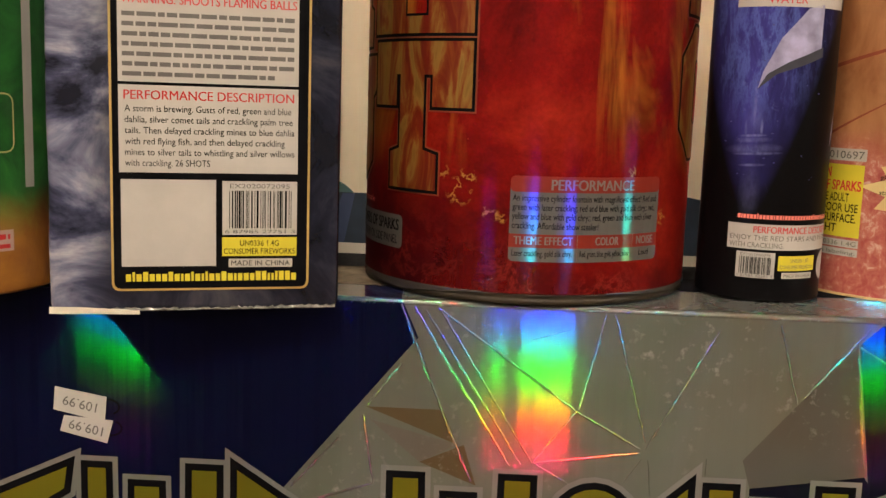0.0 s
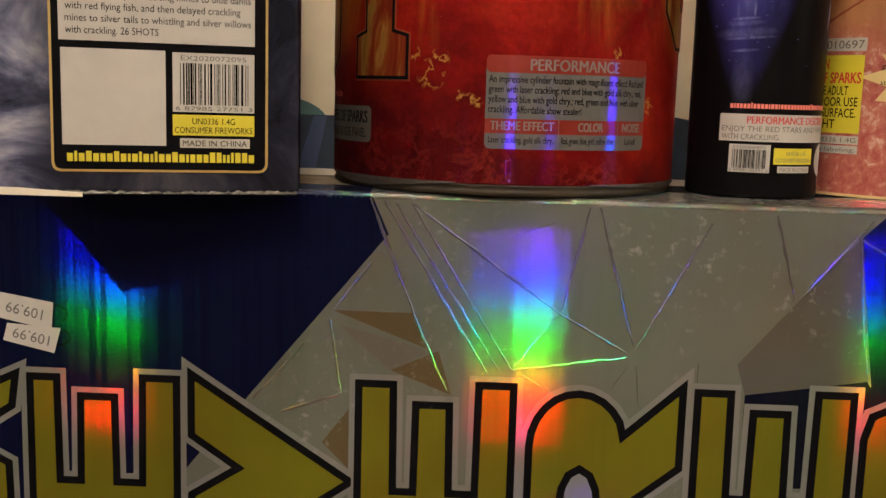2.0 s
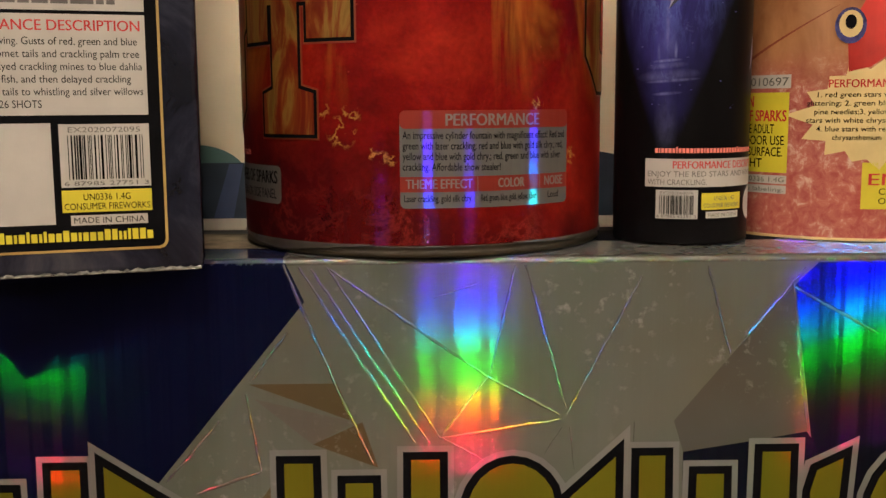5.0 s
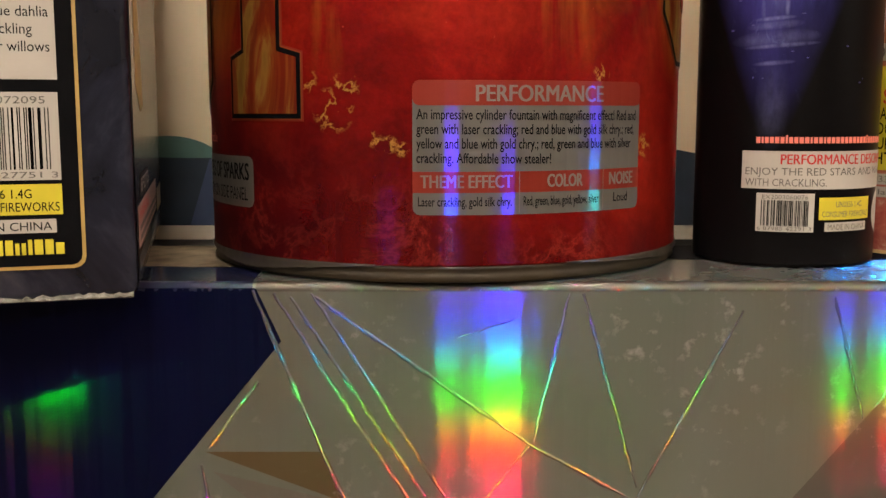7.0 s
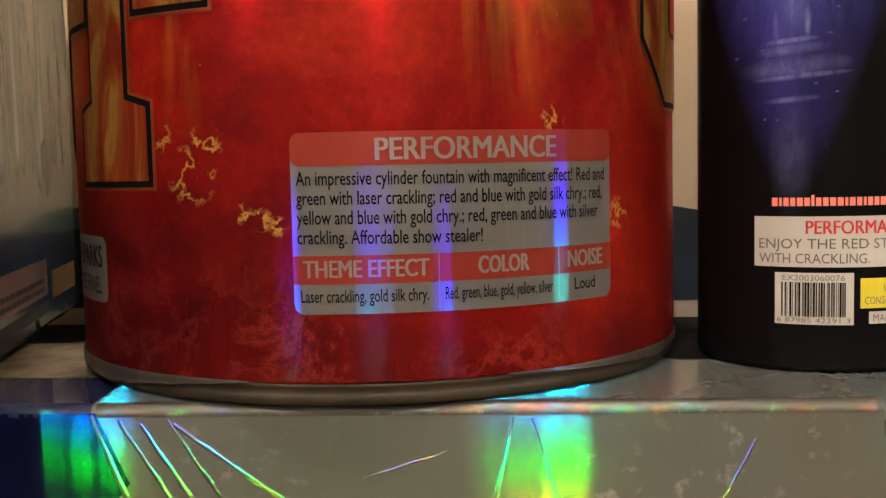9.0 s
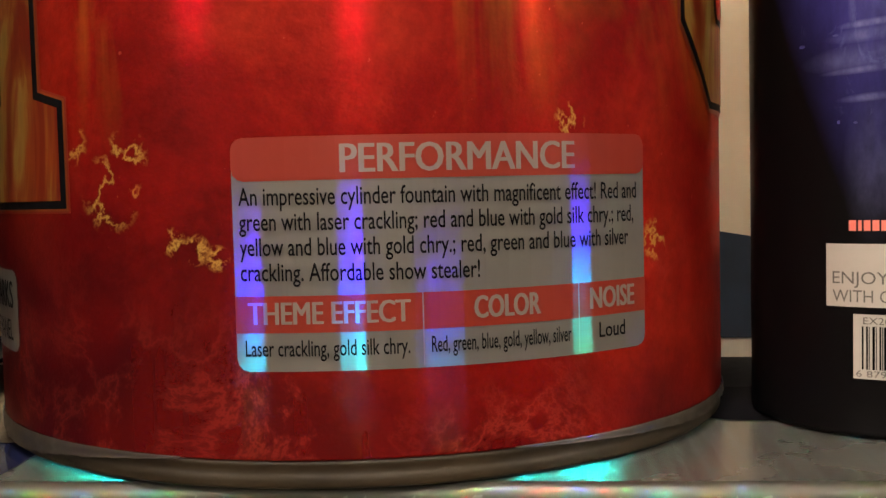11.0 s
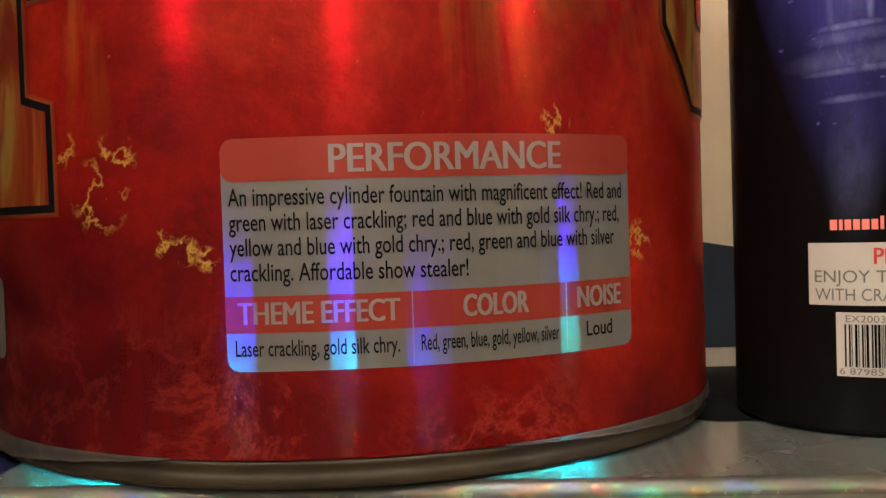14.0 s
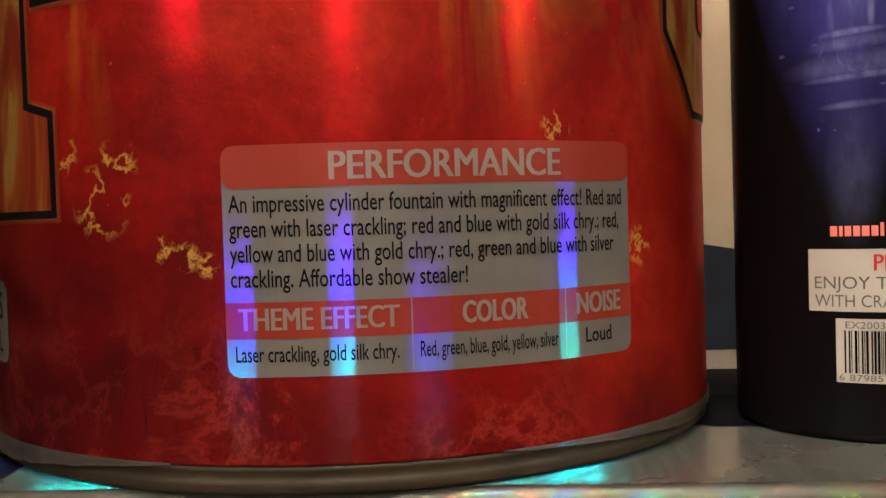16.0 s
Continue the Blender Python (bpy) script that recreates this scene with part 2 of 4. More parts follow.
def top_film(name, colour, gain, metal, rough):
    m = Mat(name)
    c = m.ramp(m.noise(24.0, 4), (0.3, tuple(v * 0.75 for v in colour)), (0.7, colour))
    scuffs = m.math("MULTIPLY", m.ramp(m.noise(240.0, 5, 0.7), (0.55, 0.0), (0.7, 1.0)), 0.3)
    c = m.mix(scuffs, c, (0.5, 0.48, 0.44))
    normal = m.bump(m.noise(60.0, 3), 0.05, 0.0006)
    total = m.skin(c, m.math("ADD", m.math("MULTIPLY", m.noise(50.0, 4), 0.2), rough), metal, normal, 0.4)
    comb_marks = m.ramp(m.noise(420.0, 3, 0.6, (1, 0.03, 1)), (0.40, 0.15), (0.60, 1.0))
    for tilt, tint in TOP_FILM:
        add = m.n("ShaderNodeVectorMath", operation="ADD")
        m.wire(normal, add.inputs[0])
        add.inputs[1].default_value = (0, -math.tan(radians(tilt)), 0)
        unit = m.n("ShaderNodeVectorMath", operation="NORMALIZE")
        m.wire(add.outputs[0], unit.inputs[0])
        g = m.n("ShaderNodeBsdfAnisotropic")
        m.put(g, Color=m.mix(1.0, comb_marks, tuple(0.022 * gain * v for v in tint), "MULTIPLY"), Roughness=0.06, Normal=unit.outputs[0])
        s = m.n("ShaderNodeAddShader")
        m.wire(total, s.inputs[0])
        m.wire(g.outputs[0], s.inputs[1])
        total = s.outputs[0]
    return m.done(total)


M["top_film"] = top_film("silver_top_film", (0.34, 0.33, 0.30), 0.5, 0.8, 0.16)


def glow(name):
    m = Mat(name)
    e = m.n("ShaderNodeEmission")
    m.put(e, Color=(1.0, 0.87, 0.72), Strength=LAMP_POWER)
    return m.done(e.outputs[0])


M["glow"] = glow("lit_diffuser")


def can_red():
    m = Mat("red_rainbow_film")
    cloud = m.noise(24.0, 7, 0.62, (1, 1, 0.8), 0.3)
    c = m.ramp(cloud, (0.30, (0.060, 0.0018, 0.0025)), (0.5, (0.170, 0.0045, 0.004)), (0.72, (0.31, 0.020, 0.009)))
    grain = m.ramp(m.noise(420.0, 5, 0.7), (0.3, 0.80), (0.7, 1.12))
    c = m.mix(1.0, c, grain, "MULTIPLY")
    specks = m.ramp(m.noise(700.0, 2, 0.5, shift=(5, 3, 2)), (0.74, 0.0), (0.80, 0.5))
    c = m.mix(specks, c, (0.40, 0.08, 0.05))
    # darker maroon towards the foot, uneven by noise, thinning out towards +X
    foot_tone = m.math("ADD", m.axis("Z"), m.math("MULTIPLY", m.math("SUBTRACT", m.noise(30.0, 6, 0.62, shift=(2, 8, 1)), 0.5), 0.07))
    foot_tone = m.math("ADD", foot_tone, m.math("MULTIPLY", m.axis("X"), 0.30))
    c = m.mix(m.ramp(foot_tone, (0.008, 0.92), (0.044, 0.0)), c, (0.042, 0.0022, 0.004))
    vein = m.math("ABSOLUTE", m.math("SUBTRACT", m.noise(48.0, 8, 0.68, distort=0.35), 0.5))
    thin = m.ramp(vein, (0.0, 1.0), (0.018, 0.40), (0.055, 0.0))
    patchy = m.ramp(m.noise(17.0, 2, shift=(3, 1, 4)), (0.42, 0.0), (0.6, 1.0))
    low = m.ramp(m.axis("Z"), (0.016, 1.0), (0.040, 0.10))
    amount = m.math("MULTIPLY", m.math("MULTIPLY", thin, patchy), low)
    c = m.mix(m.math("MULTIPLY", amount, 0.3), c, (0.42, 0.06, 0.04))
    # gold crackle at a few spots of the print
    tc = m.n("ShaderNodeTexCoord")
    spots = None
    for deg, z, reach in ((-23.0, 0.0485, 0.0072), (-20.4, 0.0545, 0.0050), (-29.2, 0.0570, 0.0040), (-11.0, 0.0390, 0.0028), (-14.0, 0.0403, 0.0026), (-8.4, 0.0376, 0.0024), (34.4, 0.0588, 0.0034), (49.0, 0.0380, 0.0042)):
        d = m.n("ShaderNodeVectorMath", operation="DISTANCE")
        m.wire(tc.outputs["Object"], d.inputs[0])
        d.inputs[1].default_value = (0.0802 * math.sin(radians(deg)), -0.0802 * math.cos(radians(deg)), z)
        near = m.ramp(m.math("DIVIDE", d.outputs["Value"], reach), (0.55, 1.0), (1.0, 0.0))
        spots = near if spots is None else m.math("MAXIMUM", spots, near)
    crack = m.math("ABSOLUTE", m.math("SUBTRACT", m.noise(120.0, 5, 0.6, (1, 1, 1), 0.2, (1, 5, 2)), 0.5))
    gold = m.math("MULTIPLY", m.ramp(crack, (0.0, 0.95), (0.013, 0.5), (0.036, 0.0)), spots)
    c = m.mix(gold, c, (0.42, 0.26, 0.055))
    # broad golden flames in the upper part of the print
    flame = m.noise(24.0, 5, 0.6, (1, 1, 0.25), 0.9, (7, 2, 5))
    high = m.ramp(m.axis("Z"), (0.055, 0.0), (0.085, 1.0))
    c = m.mix(m.math("MULTIPLY", m.ramp(flame, (0.49, 0.0), (0.64, 0.7)), high), c, (0.40, 0.17, 0.02))
    normal = m.bump(m.noise(1500.0, 3), 0.14, 0.0003)
    base = m.skin(c, 0.42, 0.3, normal, 0.08)
    return film(m, base, (1.0, 0.09, 0.24), RED_FILM, 0.22, 0.08, streaks(m, 120.0, 0.6), normal, 3.0)


def can_label(name, colour, tint, gain):
    m = Mat(name)
    c = m.ramp(m.noise(40.0, 4), (0.3, tuple(v * 0.85 for v in colour)), (0.7, colour))
    normal = m.bump(m.noise(900.0, 2), 0.05, 0.0003)
    base = m.skin(c, 0.38, 0.35, normal)
    return film(m, base, tint, CAN_FILM, gain, 0.08, streaks(m, 120.0, 0.4), normal, 3.0)


def flame_fill():
    m = Mat("flame_print")
    f = m.noise(60.0, 5, 0.6, (1, 1, 0.3), 1.6)
    c = m.ramp(f, (0.38, (0.13, 0.012, 0.006)), (0.47, (0.18, 0.040, 0.009)), (0.56, (0.25, 0.145, 0.032)), (0.64, (0.19, 0.11, 0.022)), (0.8, (0.16, 0.030, 0.008)))
    base = m.skin(c, 0.4, 0.3, None, 0.2)
    return film(m, base, (1.0, 0.35, 0.1), RED_FILM, 0.14, 0.08, None, None, 3.0)


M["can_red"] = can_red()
M["can_silver"] = can_label("silver_label_film", (0.148, 0.140, 0.123), (1, 1, 1), 0.36)
M["can_band"] = can_label("red_label_band", (0.27, 0.026, 0.013), (1.0, 0.2, 0.3), 0.12)
M["rim"] = plain("brown_crimped_rim", (0.034, 0.025, 0.014), 0.45, metal=0.35, vary=0.5, scale=70, bump=0.1)
M["wrap_edge"] = can_label("crinkled_clear_wrap", (0.060, 0.050, 0.038), (1, 1, 1), 0.8)
M["can_letter"] = can_label("silver_letters", (0.25, 0.20, 0.175), (1, 1, 1), 0.35)
M["flame"] = flame_fill()
M["glow_print"] = plain("orange_halo_print", (0.24, 0.055, 0.012), 0.4, metal=0.3)
M["halo_edge"] = plain("dim_halo_print", (0.20, 0.016, 0.006), 0.4, metal=0.3)


def storm_print():
    m = Mat("storm_cloud_print")
    a = m.noise(17.0, 7, 0.6, (1, 1, 1.3), 0.8)
    c = m.ramp(a, (0.40, (0.008, 0.009, 0.018)), (0.48, (0.05, 0.055, 0.10)), (0.55, (0.17, 0.175, 0.25)), (0.64, (0.42, 0.41, 0.46)))
    right = m.ramp(m.math("ADD", m.math("ADD", m.axis("X"), 0.15), m.math("MULTIPLY", m.noise(40.0, 5), 0.02)), (0.058, 0.0), (0.075, 0.86))
    c = m.mix(right, c, (0.007, 0.008, 0.014))
    fold = m.bump(m.noise(28.0, 3, 0.5, (1, 1, 0.5), 0.8), 0.35, 0.002)
    return m.done(m.skin(c, 0.26, 0.0, fold, 0.3, 0.15))


def storm_side():
    m = Mat("storm_forest_print")
    wisps = m.noise(60.0, 5, 0.6, (1, 1, 0.08))
    pale = m.ramp(wisps, (0.36, (0.035, 0.035, 0.033)), (0.62, (0.36, 0.35, 0.30)))
    edge = m.math("ADD", m.axis("Z"), m.math("MULTIPLY", m.noise(130.0, 5, 0.7, (1, 1, 0.2)), -0.045))
    tree = m.ramp(edge, (0.022, 0.0), (0.030, 1.0))
    c = m.mix(tree, (0.014, 0.015, 0.02), pale)
    fold = m.bump(m.noise(30.0, 3, 0.5, (1, 1, 0.4), 0.8), 0.3, 0.002)
    return m.done(m.skin(c, 0.25, 0.0, fold, 0.5, 0.3))


KR = 0.0289
BASINS = ((0.0762, 0.0066, 0.0009, 0, 0.9), (0.0742, 0.0088, 0.0016, 0, 0.55), (0.0702, 0.0140, 0.0028, 0, 0.40), (0.0680, 0.0120, 0.0009, 0.002, 0.7), (0.0628, 0.0068, 0.0009, 0, 0.55),
          (0.0500, 0.0055, 0.0150, 0, 0.16), (0.0880, 0.0011, 0.0130, 0, 0.6), (0.0800, 0.0009, 0.0050, 0.0035, 0.6), (0.0800, 0.0009, 0.0045, -0.0035, 0.5), (0.0830, 0.0050, 0.0080, 0, 0.25))


def water_print():
    """Deep blue glow round a fountain on black."""
    m = Mat("blue_fountain_print")
    tc = m.n("ShaderNodeTexCoord")
    s = m.n("ShaderNodeSeparateXYZ")
    m.wire(tc.outputs["Object"], s.inputs[0])
    turn = m.math("ADD", m.math("ARCTAN2", s.outputs["X"], m.math("MULTIPLY", s.outputs["Y"], -1.0)), 0.45)
    width = m.math("MAXIMUM", m.math("MULTIPLY", m.math("SUBTRACT", s.outputs["Z"], 0.030), 14.0), 0.05)
    near = m.math("DIVIDE", m.math("ABSOLUTE", turn), width)
    body = m.ramp(near, (0.0, 1.0), (0.35, 0.7), (1.0, 0.0))
    mottle = m.ramp(m.noise(70.0, 6, 0.65, (1, 1, 0.4), 0.5), (0.3, 0.35), (0.7, 1.0))
    rise = m.ramp(s.outputs["Z"], (0.042, 0.0), (0.075, 0.75), (0.13, 1.0))
    glow_amount = m.math("MULTIPLY", m.math("MULTIPLY", body, mottle), rise)
    c = m.mix(glow_amount, (0.004, 0.0035, 0.004), (0.070, 0.062, 0.35))
    foam = m.ramp(m.noise(150.0, 6, 0.7, (1, 1, 0.5), 1.0), (0.60, 0.0), (0.72, 0.5))
    c = m.mix(m.math("MULTIPLY", m.math("MULTIPLY", foam, rise), body), c, (0.20, 0.24, 0.52))
    ruin = m.ramp(m.noise(95.0, 6, 0.7, (1.6, 1.6, 0.5), 0.2, (3, 9, 1)), (0.46, 0.0), (0.56, 0.55), (0.62, 0.1), (0.72, 0.6))
    above = m.ramp(s.outputs["Z"], (0.078, 0.0), (0.105, 1.0))
    c = m.mix(m.math("MULTIPLY", m.math("MULTIPLY", ruin, above), body), c, (0.13, 0.19, 0.52))
    # the basins, jets and falling water of the fountain, softly lit
    across = m.math("ADD", m.math("MULTIPLY", turn, KR), 0.0004)
    water = None
    for z, wide, tall, aside, amount in BASINS:
        a = m.math("DIVIDE", m.math("SUBTRACT", across, aside), wide)
        b = m.math("DIVIDE", m.math("SUBTRACT", m.math("SUBTRACT", s.outputs["Z"], z), m.math("MULTIPLY", across, 0.06)), tall)
        d = m.math("ADD", m.math("MULTIPLY", a, a), m.math("MULTIPLY", b, b))
        soft = m.ramp(d, (0.05, amount * 0.8), (0.45, amount * 0.35), (1.0, 0.0))
        water = soft if water is None else m.math("MAXIMUM", water, soft)
    ripple = m.ramp(m.noise(220.0, 5, 0.65, (1, 1, 0.5)), (0.35, 0.2), (0.65, 1.0))
    c = m.mix(m.math("MULTIPLY", water, ripple), c, (0.24, 0.26, 0.50))
    return m.done(m.skin(c, 0.34, 0.0, m.bump(m.noise(500.0, 2), 0.04, 0.0003), 0.06, 0.0))


def orange_print():
    m = Mat("orange_pink_print")
    speck = m.noise(190.0, 6, 0.7, distort=0.5)
    pink = m.ramp(speck, (0.38, (0.36, 0.06, 0.05)), (0.55, (0.46, 0.14, 0.10)), (0.68, (0.62, 0.42, 0.33)))
    wood = m.ramp(m.noise(45.0, 5, 0.6, (1, 1, 0.5), 0.6), (0.3, (0.26, 0.09, 0.03)), (0.7, (0.50, 0.24, 0.10)))
    up = m.ramp(m.math("ADD", m.axis("Z"), m.math("MULTIPLY", m.noise(30.0, 3), 0.03)), (0.075, 0.0), (0.10, 1.0))
    return m.done(m.skin(m.mix(up, pink, wood), 0.35, 0.0, None, 0.5, 0.2))


def green_print():
    m = Mat("green_amber_print")
    n = m.noise(40.0, 5, 0.6, distort=0.8)
    g = m.ramp(n, (0.3, (0.01, 0.05, 0.012)), (0.6, (0.03, 0.16, 0.03)), (0.75, (0.10, 0.24, 0.05)))
    a = m.ramp(n, (0.3, (0.20, 0.05, 0.015)), (0.7, (0.45, 0.20, 0.03)))
    up = m.ramp(m.math("ADD", m.axis("Z"), m.math("MULTIPLY", n, 0.02)), (0.035, 0.0), (0.055, 1.0))
    return m.done(m.skin(m.mix(up, a, g), 0.3, 0.0, None, 0.5, 0.3))


M["storm"], M["storm_side"], M["water"], M["orange"], M["green"] = storm_print(), storm_side(), water_print(), orange_print(), green_print()
M["foam"] = plain("pale_water_print", (0.055, 0.055, 0.18), 0.4, vary=0.7, scale=260, spec=0.2)
M["claw"] = plain("grey_lilac_print", (0.30, 0.28, 0.42), 0.35, vary=0.4, scale=120)
M["claw_dark"] = plain("dark_grey_print", (0.03, 0.03, 0.04), 0.35, vary=0.3, scale=120)
M["straw"] = plain("pale_yellow_print", (0.66, 0.50, 0.22), 0.4, vary=0.08)
M["pink_label"] = plain("pink_label_paper", (0.50, 0.33, 0.28), 0.5, vary=0.1)
M["branch"] = plain("brown_print", (0.22, 0.04, 0.015), 0.4, vary=0.2)
M["blob"] = plain("crimson_print", (0.50, 0.03, 0.02), 0.3, vary=0.3, scale=40)


# ---- mesh helpers ----
def part(name, bm, material, parent, label="", smooth=False):
    me = bpy.data.meshes.new(name)
    bm.to_mesh(me)
    bm.free()
    for p in me.polygons:
        p.use_smooth = smooth
    me.materials.append(material)
    ob = new(name, me)
    ob.parent = parent
    return tagged(ob, label) if label else ob


def small_print(name, bm, material, parent, label=""):
    return tagged(part(name, bm, material, parent, label), kind="stuff")


def thing(name, m, label, category, group="", kind=""):
    ob = new(name)
    ob.empty_display_size = 0.02
    ob.matrix_world = m
    return tagged(ob, label, category, group, kind)


def solid(name, bm, material, m, label, category, group="", kind="", smooth=False):
    ob = part(name, bm, material, None, smooth=smooth)
    ob.matrix_world = m
    return tagged(ob, label, category, group, kind)


def box_bm(x0, x1, y0, y1, z0, z1, bevel=0.0, steps=2):
    bm = bmesh.new()
    bmesh.ops.create_cube(bm, size=1)
    for v in bm.verts:
        v.co = Vector(((x0 + x1) / 2 + v.co.x * (x1 - x0), (y0 + y1) / 2 + v.co.y * (y1 - y0), (z0 + z1) / 2 + v.co.z * (z1 - z0)))
    if bevel:
        bmesh.ops.bevel(bm, geom=bm.edges[:], offset=bevel, segments=steps, profile=0.5, affect="EDGES")
    return bm


def lathe(profile, steps=128):
    """A turned shape from (radius, height) pairs."""
    bm = bmesh.new()
    rings, loops = [], [profile[0]]
    for (r0, z0), (r1, z1) in zip(profile, profile[1:]):
        if z1 - z0 > 0.02:  # close loops at both ends keep the long wall's shading straight
            loops += [(r0, z0 + 0.0004), (r1, z1 - 0.0004)]
        loops.append((r1, z1))
    for r, z in loops:
        rings.append([bm.verts.new((r * math.sin(2 * math.pi * k / steps), -r * math.cos(2 * math.pi * k / steps), z)) for k in range(steps)])
    for a, b in zip(rings, rings[1:]):
        for k in range(steps):
            j = (k + 1) % steps
            bm.faces.new((a[k], a[j], b[j], b[k]))
    bm.faces.new(rings[0][::-1])
    bm.faces.new(rings[-1])
    bmesh.ops.recalc_face_normals(bm, faces=bm.faces[:])
    return bm


def grow(points, d):
    """The outline moved out by d (in: minus), for points that run anticlockwise."""
    out = []
    n = len(points)
    for k in range(n):
        p, q, r = Vector(points[k - 1]), Vector(points[k]), Vector(points[(k + 1) % n])
        a, b = (q - p).normalized(), (r - q).normalized()
        na, nb = Vector((a.y, -a.x)), Vector((b.y, -b.x))
        mid = (na + nb)
        if mid.length < 1e-6:
            mid = na
        mid.normalize()
        out.append(tuple(q + mid * (d / max(0.35, mid.dot(na)))))
    return out


def area(points):
    return sum(a[0] * b[1] - b[0] * a[1] for a, b in zip(points, points[1:] + points[:1])) / 2


def turned(points):
    points = list(points)
    return points if area(points) > 0 else points[::-1]


def sheet(shapes, height, radius=0.0, step=0.004):
    """Flat print shapes (outlines in metres across and up), laid height over a wall, or round a can of that radius."""
    bm = bmesh.new()
    for points in shapes:
        points = turned(points)
        try:
            bm.faces.new([bm.verts.new((u, v, 0)) for u, v in points])
        except ValueError:
            pass
    bm.normal_update()
    bmesh.ops.triangulate(bm, faces=bm.faces[:])
    return lay(bm, height, radius, step)


def lay(bm, height, radius=0.0, step=0.004):
    if radius and bm.verts:
        lo, hi = min(v.co.x for v in bm.verts), max(v.co.x for v in bm.verts)
        x = math.floor(lo / step) * step + step
        while x < hi:
            bmesh.ops.bisect_plane(bm, geom=bm.verts[:] + bm.edges[:] + bm.faces[:], plane_co=(x, 0, 0), plane_no=(1, 0, 0))
            x += step
    for v in bm.verts:
        u, w, lifted = v.co.x, v.co.y, height + v.co.z
        if radius:
            a, r = u / radius, radius + lifted
            v.co = Vector((r * math.sin(a), -r * math.cos(a), w))
        else:
            v.co = Vector((u, -lifted, w))
    return bm


def rect(u0, u1, v0, v1, corner=0.0):
    if not corner:
        return [(u0, v0), (u1, v0), (u1, v1), (u0, v1)]
    out = []
    for cu, cv, a0 in ((u1 - corner, v0 + corner, -90), (u1 - corner, v1 - corner, 0), (u0 + corner, v1 - corner, 90), (u0 + corner, v0 + corner, 180)):
        out += [(cu + corner * math.cos(radians(a0 + k * 30)), cv + corner * math.sin(radians(a0 + k * 30))) for k in range(4)]
    return out


def oval(cu, cv, ru, rv, steps=20):
    return [(cu + ru * math.cos(2 * math.pi * k / steps), cv + rv * math.sin(2 * math.pi * k / steps)) for k in range(steps)]


def writing(words, u0, u1, base, cap, height, radius=0.0, bold=0.0, slope=0.0, centre=False):
    """Words set to fill u0..u1 on a base line, with capitals of the given height."""
    cu = bpy.data.curves.new("words", "FONT")
    cu.body, cu.resolution_u, cu.offset = words, 3, 0.0 if "M" in words else min(bold, 0.008)
    ob = new("words", cu)
    bpy.context.view_layer.update()
    me = bpy.data.meshes.new_from_object(ob.evaluated_get(bpy.context.evaluated_depsgraph_get()))
    bpy.data.objects.remove(ob)
    bm = bmesh.new()
    bm.from_mesh(me)
    bpy.data.meshes.remove(me)
    lo, hi = min(v.co.x for v in bm.verts), max(v.co.x for v in bm.verts)
    for v in bm.verts:
        k = (v.co.x - lo) / (hi - lo)
        v.co = Vector((u0 + (u1 - u0) * k, base + v.co.y * cap / 0.70 + slope * k, 0))
    if bold > 0.010 or bold and "M" in words:  # heavier still: the same letters struck again a hair aside
        first = bm.verts[:] + bm.edges[:] + bm.faces[:]
        for strike in (1, 2):
            for v in bmesh.ops.duplicate(bm, geom=first)["geom"]:
                if isinstance(v, bmesh.types.BMVert):
                    v.co += Vector((strike * cap * min(0.036, bold * 2.2), 0, strike * 0.00001))
    return lay(bm, height, radius, 0.006)


def bars(u0, u1, base, cap, seed, word=0.006, gap=0.0):
    """Word-long bars for print too small to read."""
    rng = random.Random(seed)
    out, u = [], u0
    while u < u1 - 0.001:
        w = min(u1 - u, word * rng.uniform(0.4, 1.3))
        out.append(rect(u, u + w, base, base + cap))
        u += w + (gap or cap * 0.45)
    return out


def letter_bars(u0, u1, base, cap, seed):
    """Letter-wide upright bars for a lettered name."""
    rng = random.Random(seed)
    out, u = [], u0
    while u < u1 - cap * 0.2:
        w = cap * rng.choice((0.25, 0.45, 0.5, 0.5))
        tall = cap * rng.choice((0.74, 0.74, 0.74, 0.74, 0.95))
        low = 0.0
        out.append(rect(u, min(u1, u + w), base + low, base + tall, 0.0))
        u += w + cap * 0.13
    return out


def barcode(u0, u1, v0, v1, seed):
    rng = random.Random(seed)
    unit, u, out = (u1 - u0) / 95, u0, []
    while u < u1 - unit:
        w = unit * rng.choice((1, 1, 2, 2, 3))
        out.append(rect(u, min(u1, u + w), v0, v1))
        u += w + unit * rng.choice((1, 1, 2, 3))
    return out


# ---- room ----
def slab(name, a, b, material, label, category):
    return solid(name, box_bm(a[0], b[0], a[1], b[1], a[2], b[2]), material, pose(0, 0, 0), label, category, kind="structure")


TOP = Z0 + 1.40
slab("floor", (-4.6, -5.2, -0.1), (4.6, 1.1, 0), M["floor"], "brown boarded floor of the room", "floor")
slab("wall_north", (-4.6, 0.98, 0), (4.6, 1.1, TOP), M["wall"], "plain beige painted wall behind the table", "wall")
slab("wall_south", (-4.6, -5.32, 0), (4.6, -5.2, TOP), M["dark_wall"], "plain dark brown painted wall", "wall")
slab("wall_west", (-4.72, -5.32, 0), (-4.6, 1.1, TOP), M["dark_wall"], "plain dark brown painted wall", "wall")
slab("wall_east", (4.6, -5.32, 0), (4.72, 1.1, TOP), M["dark_wall"], "plain dark brown painted wall", "wall")
slab("ceiling", (-4.72, -5.32, TOP), (4.72, 1.1, TOP + 0.1), M["ceiling"], "white painted ceiling with flat lamps", "ceiling")


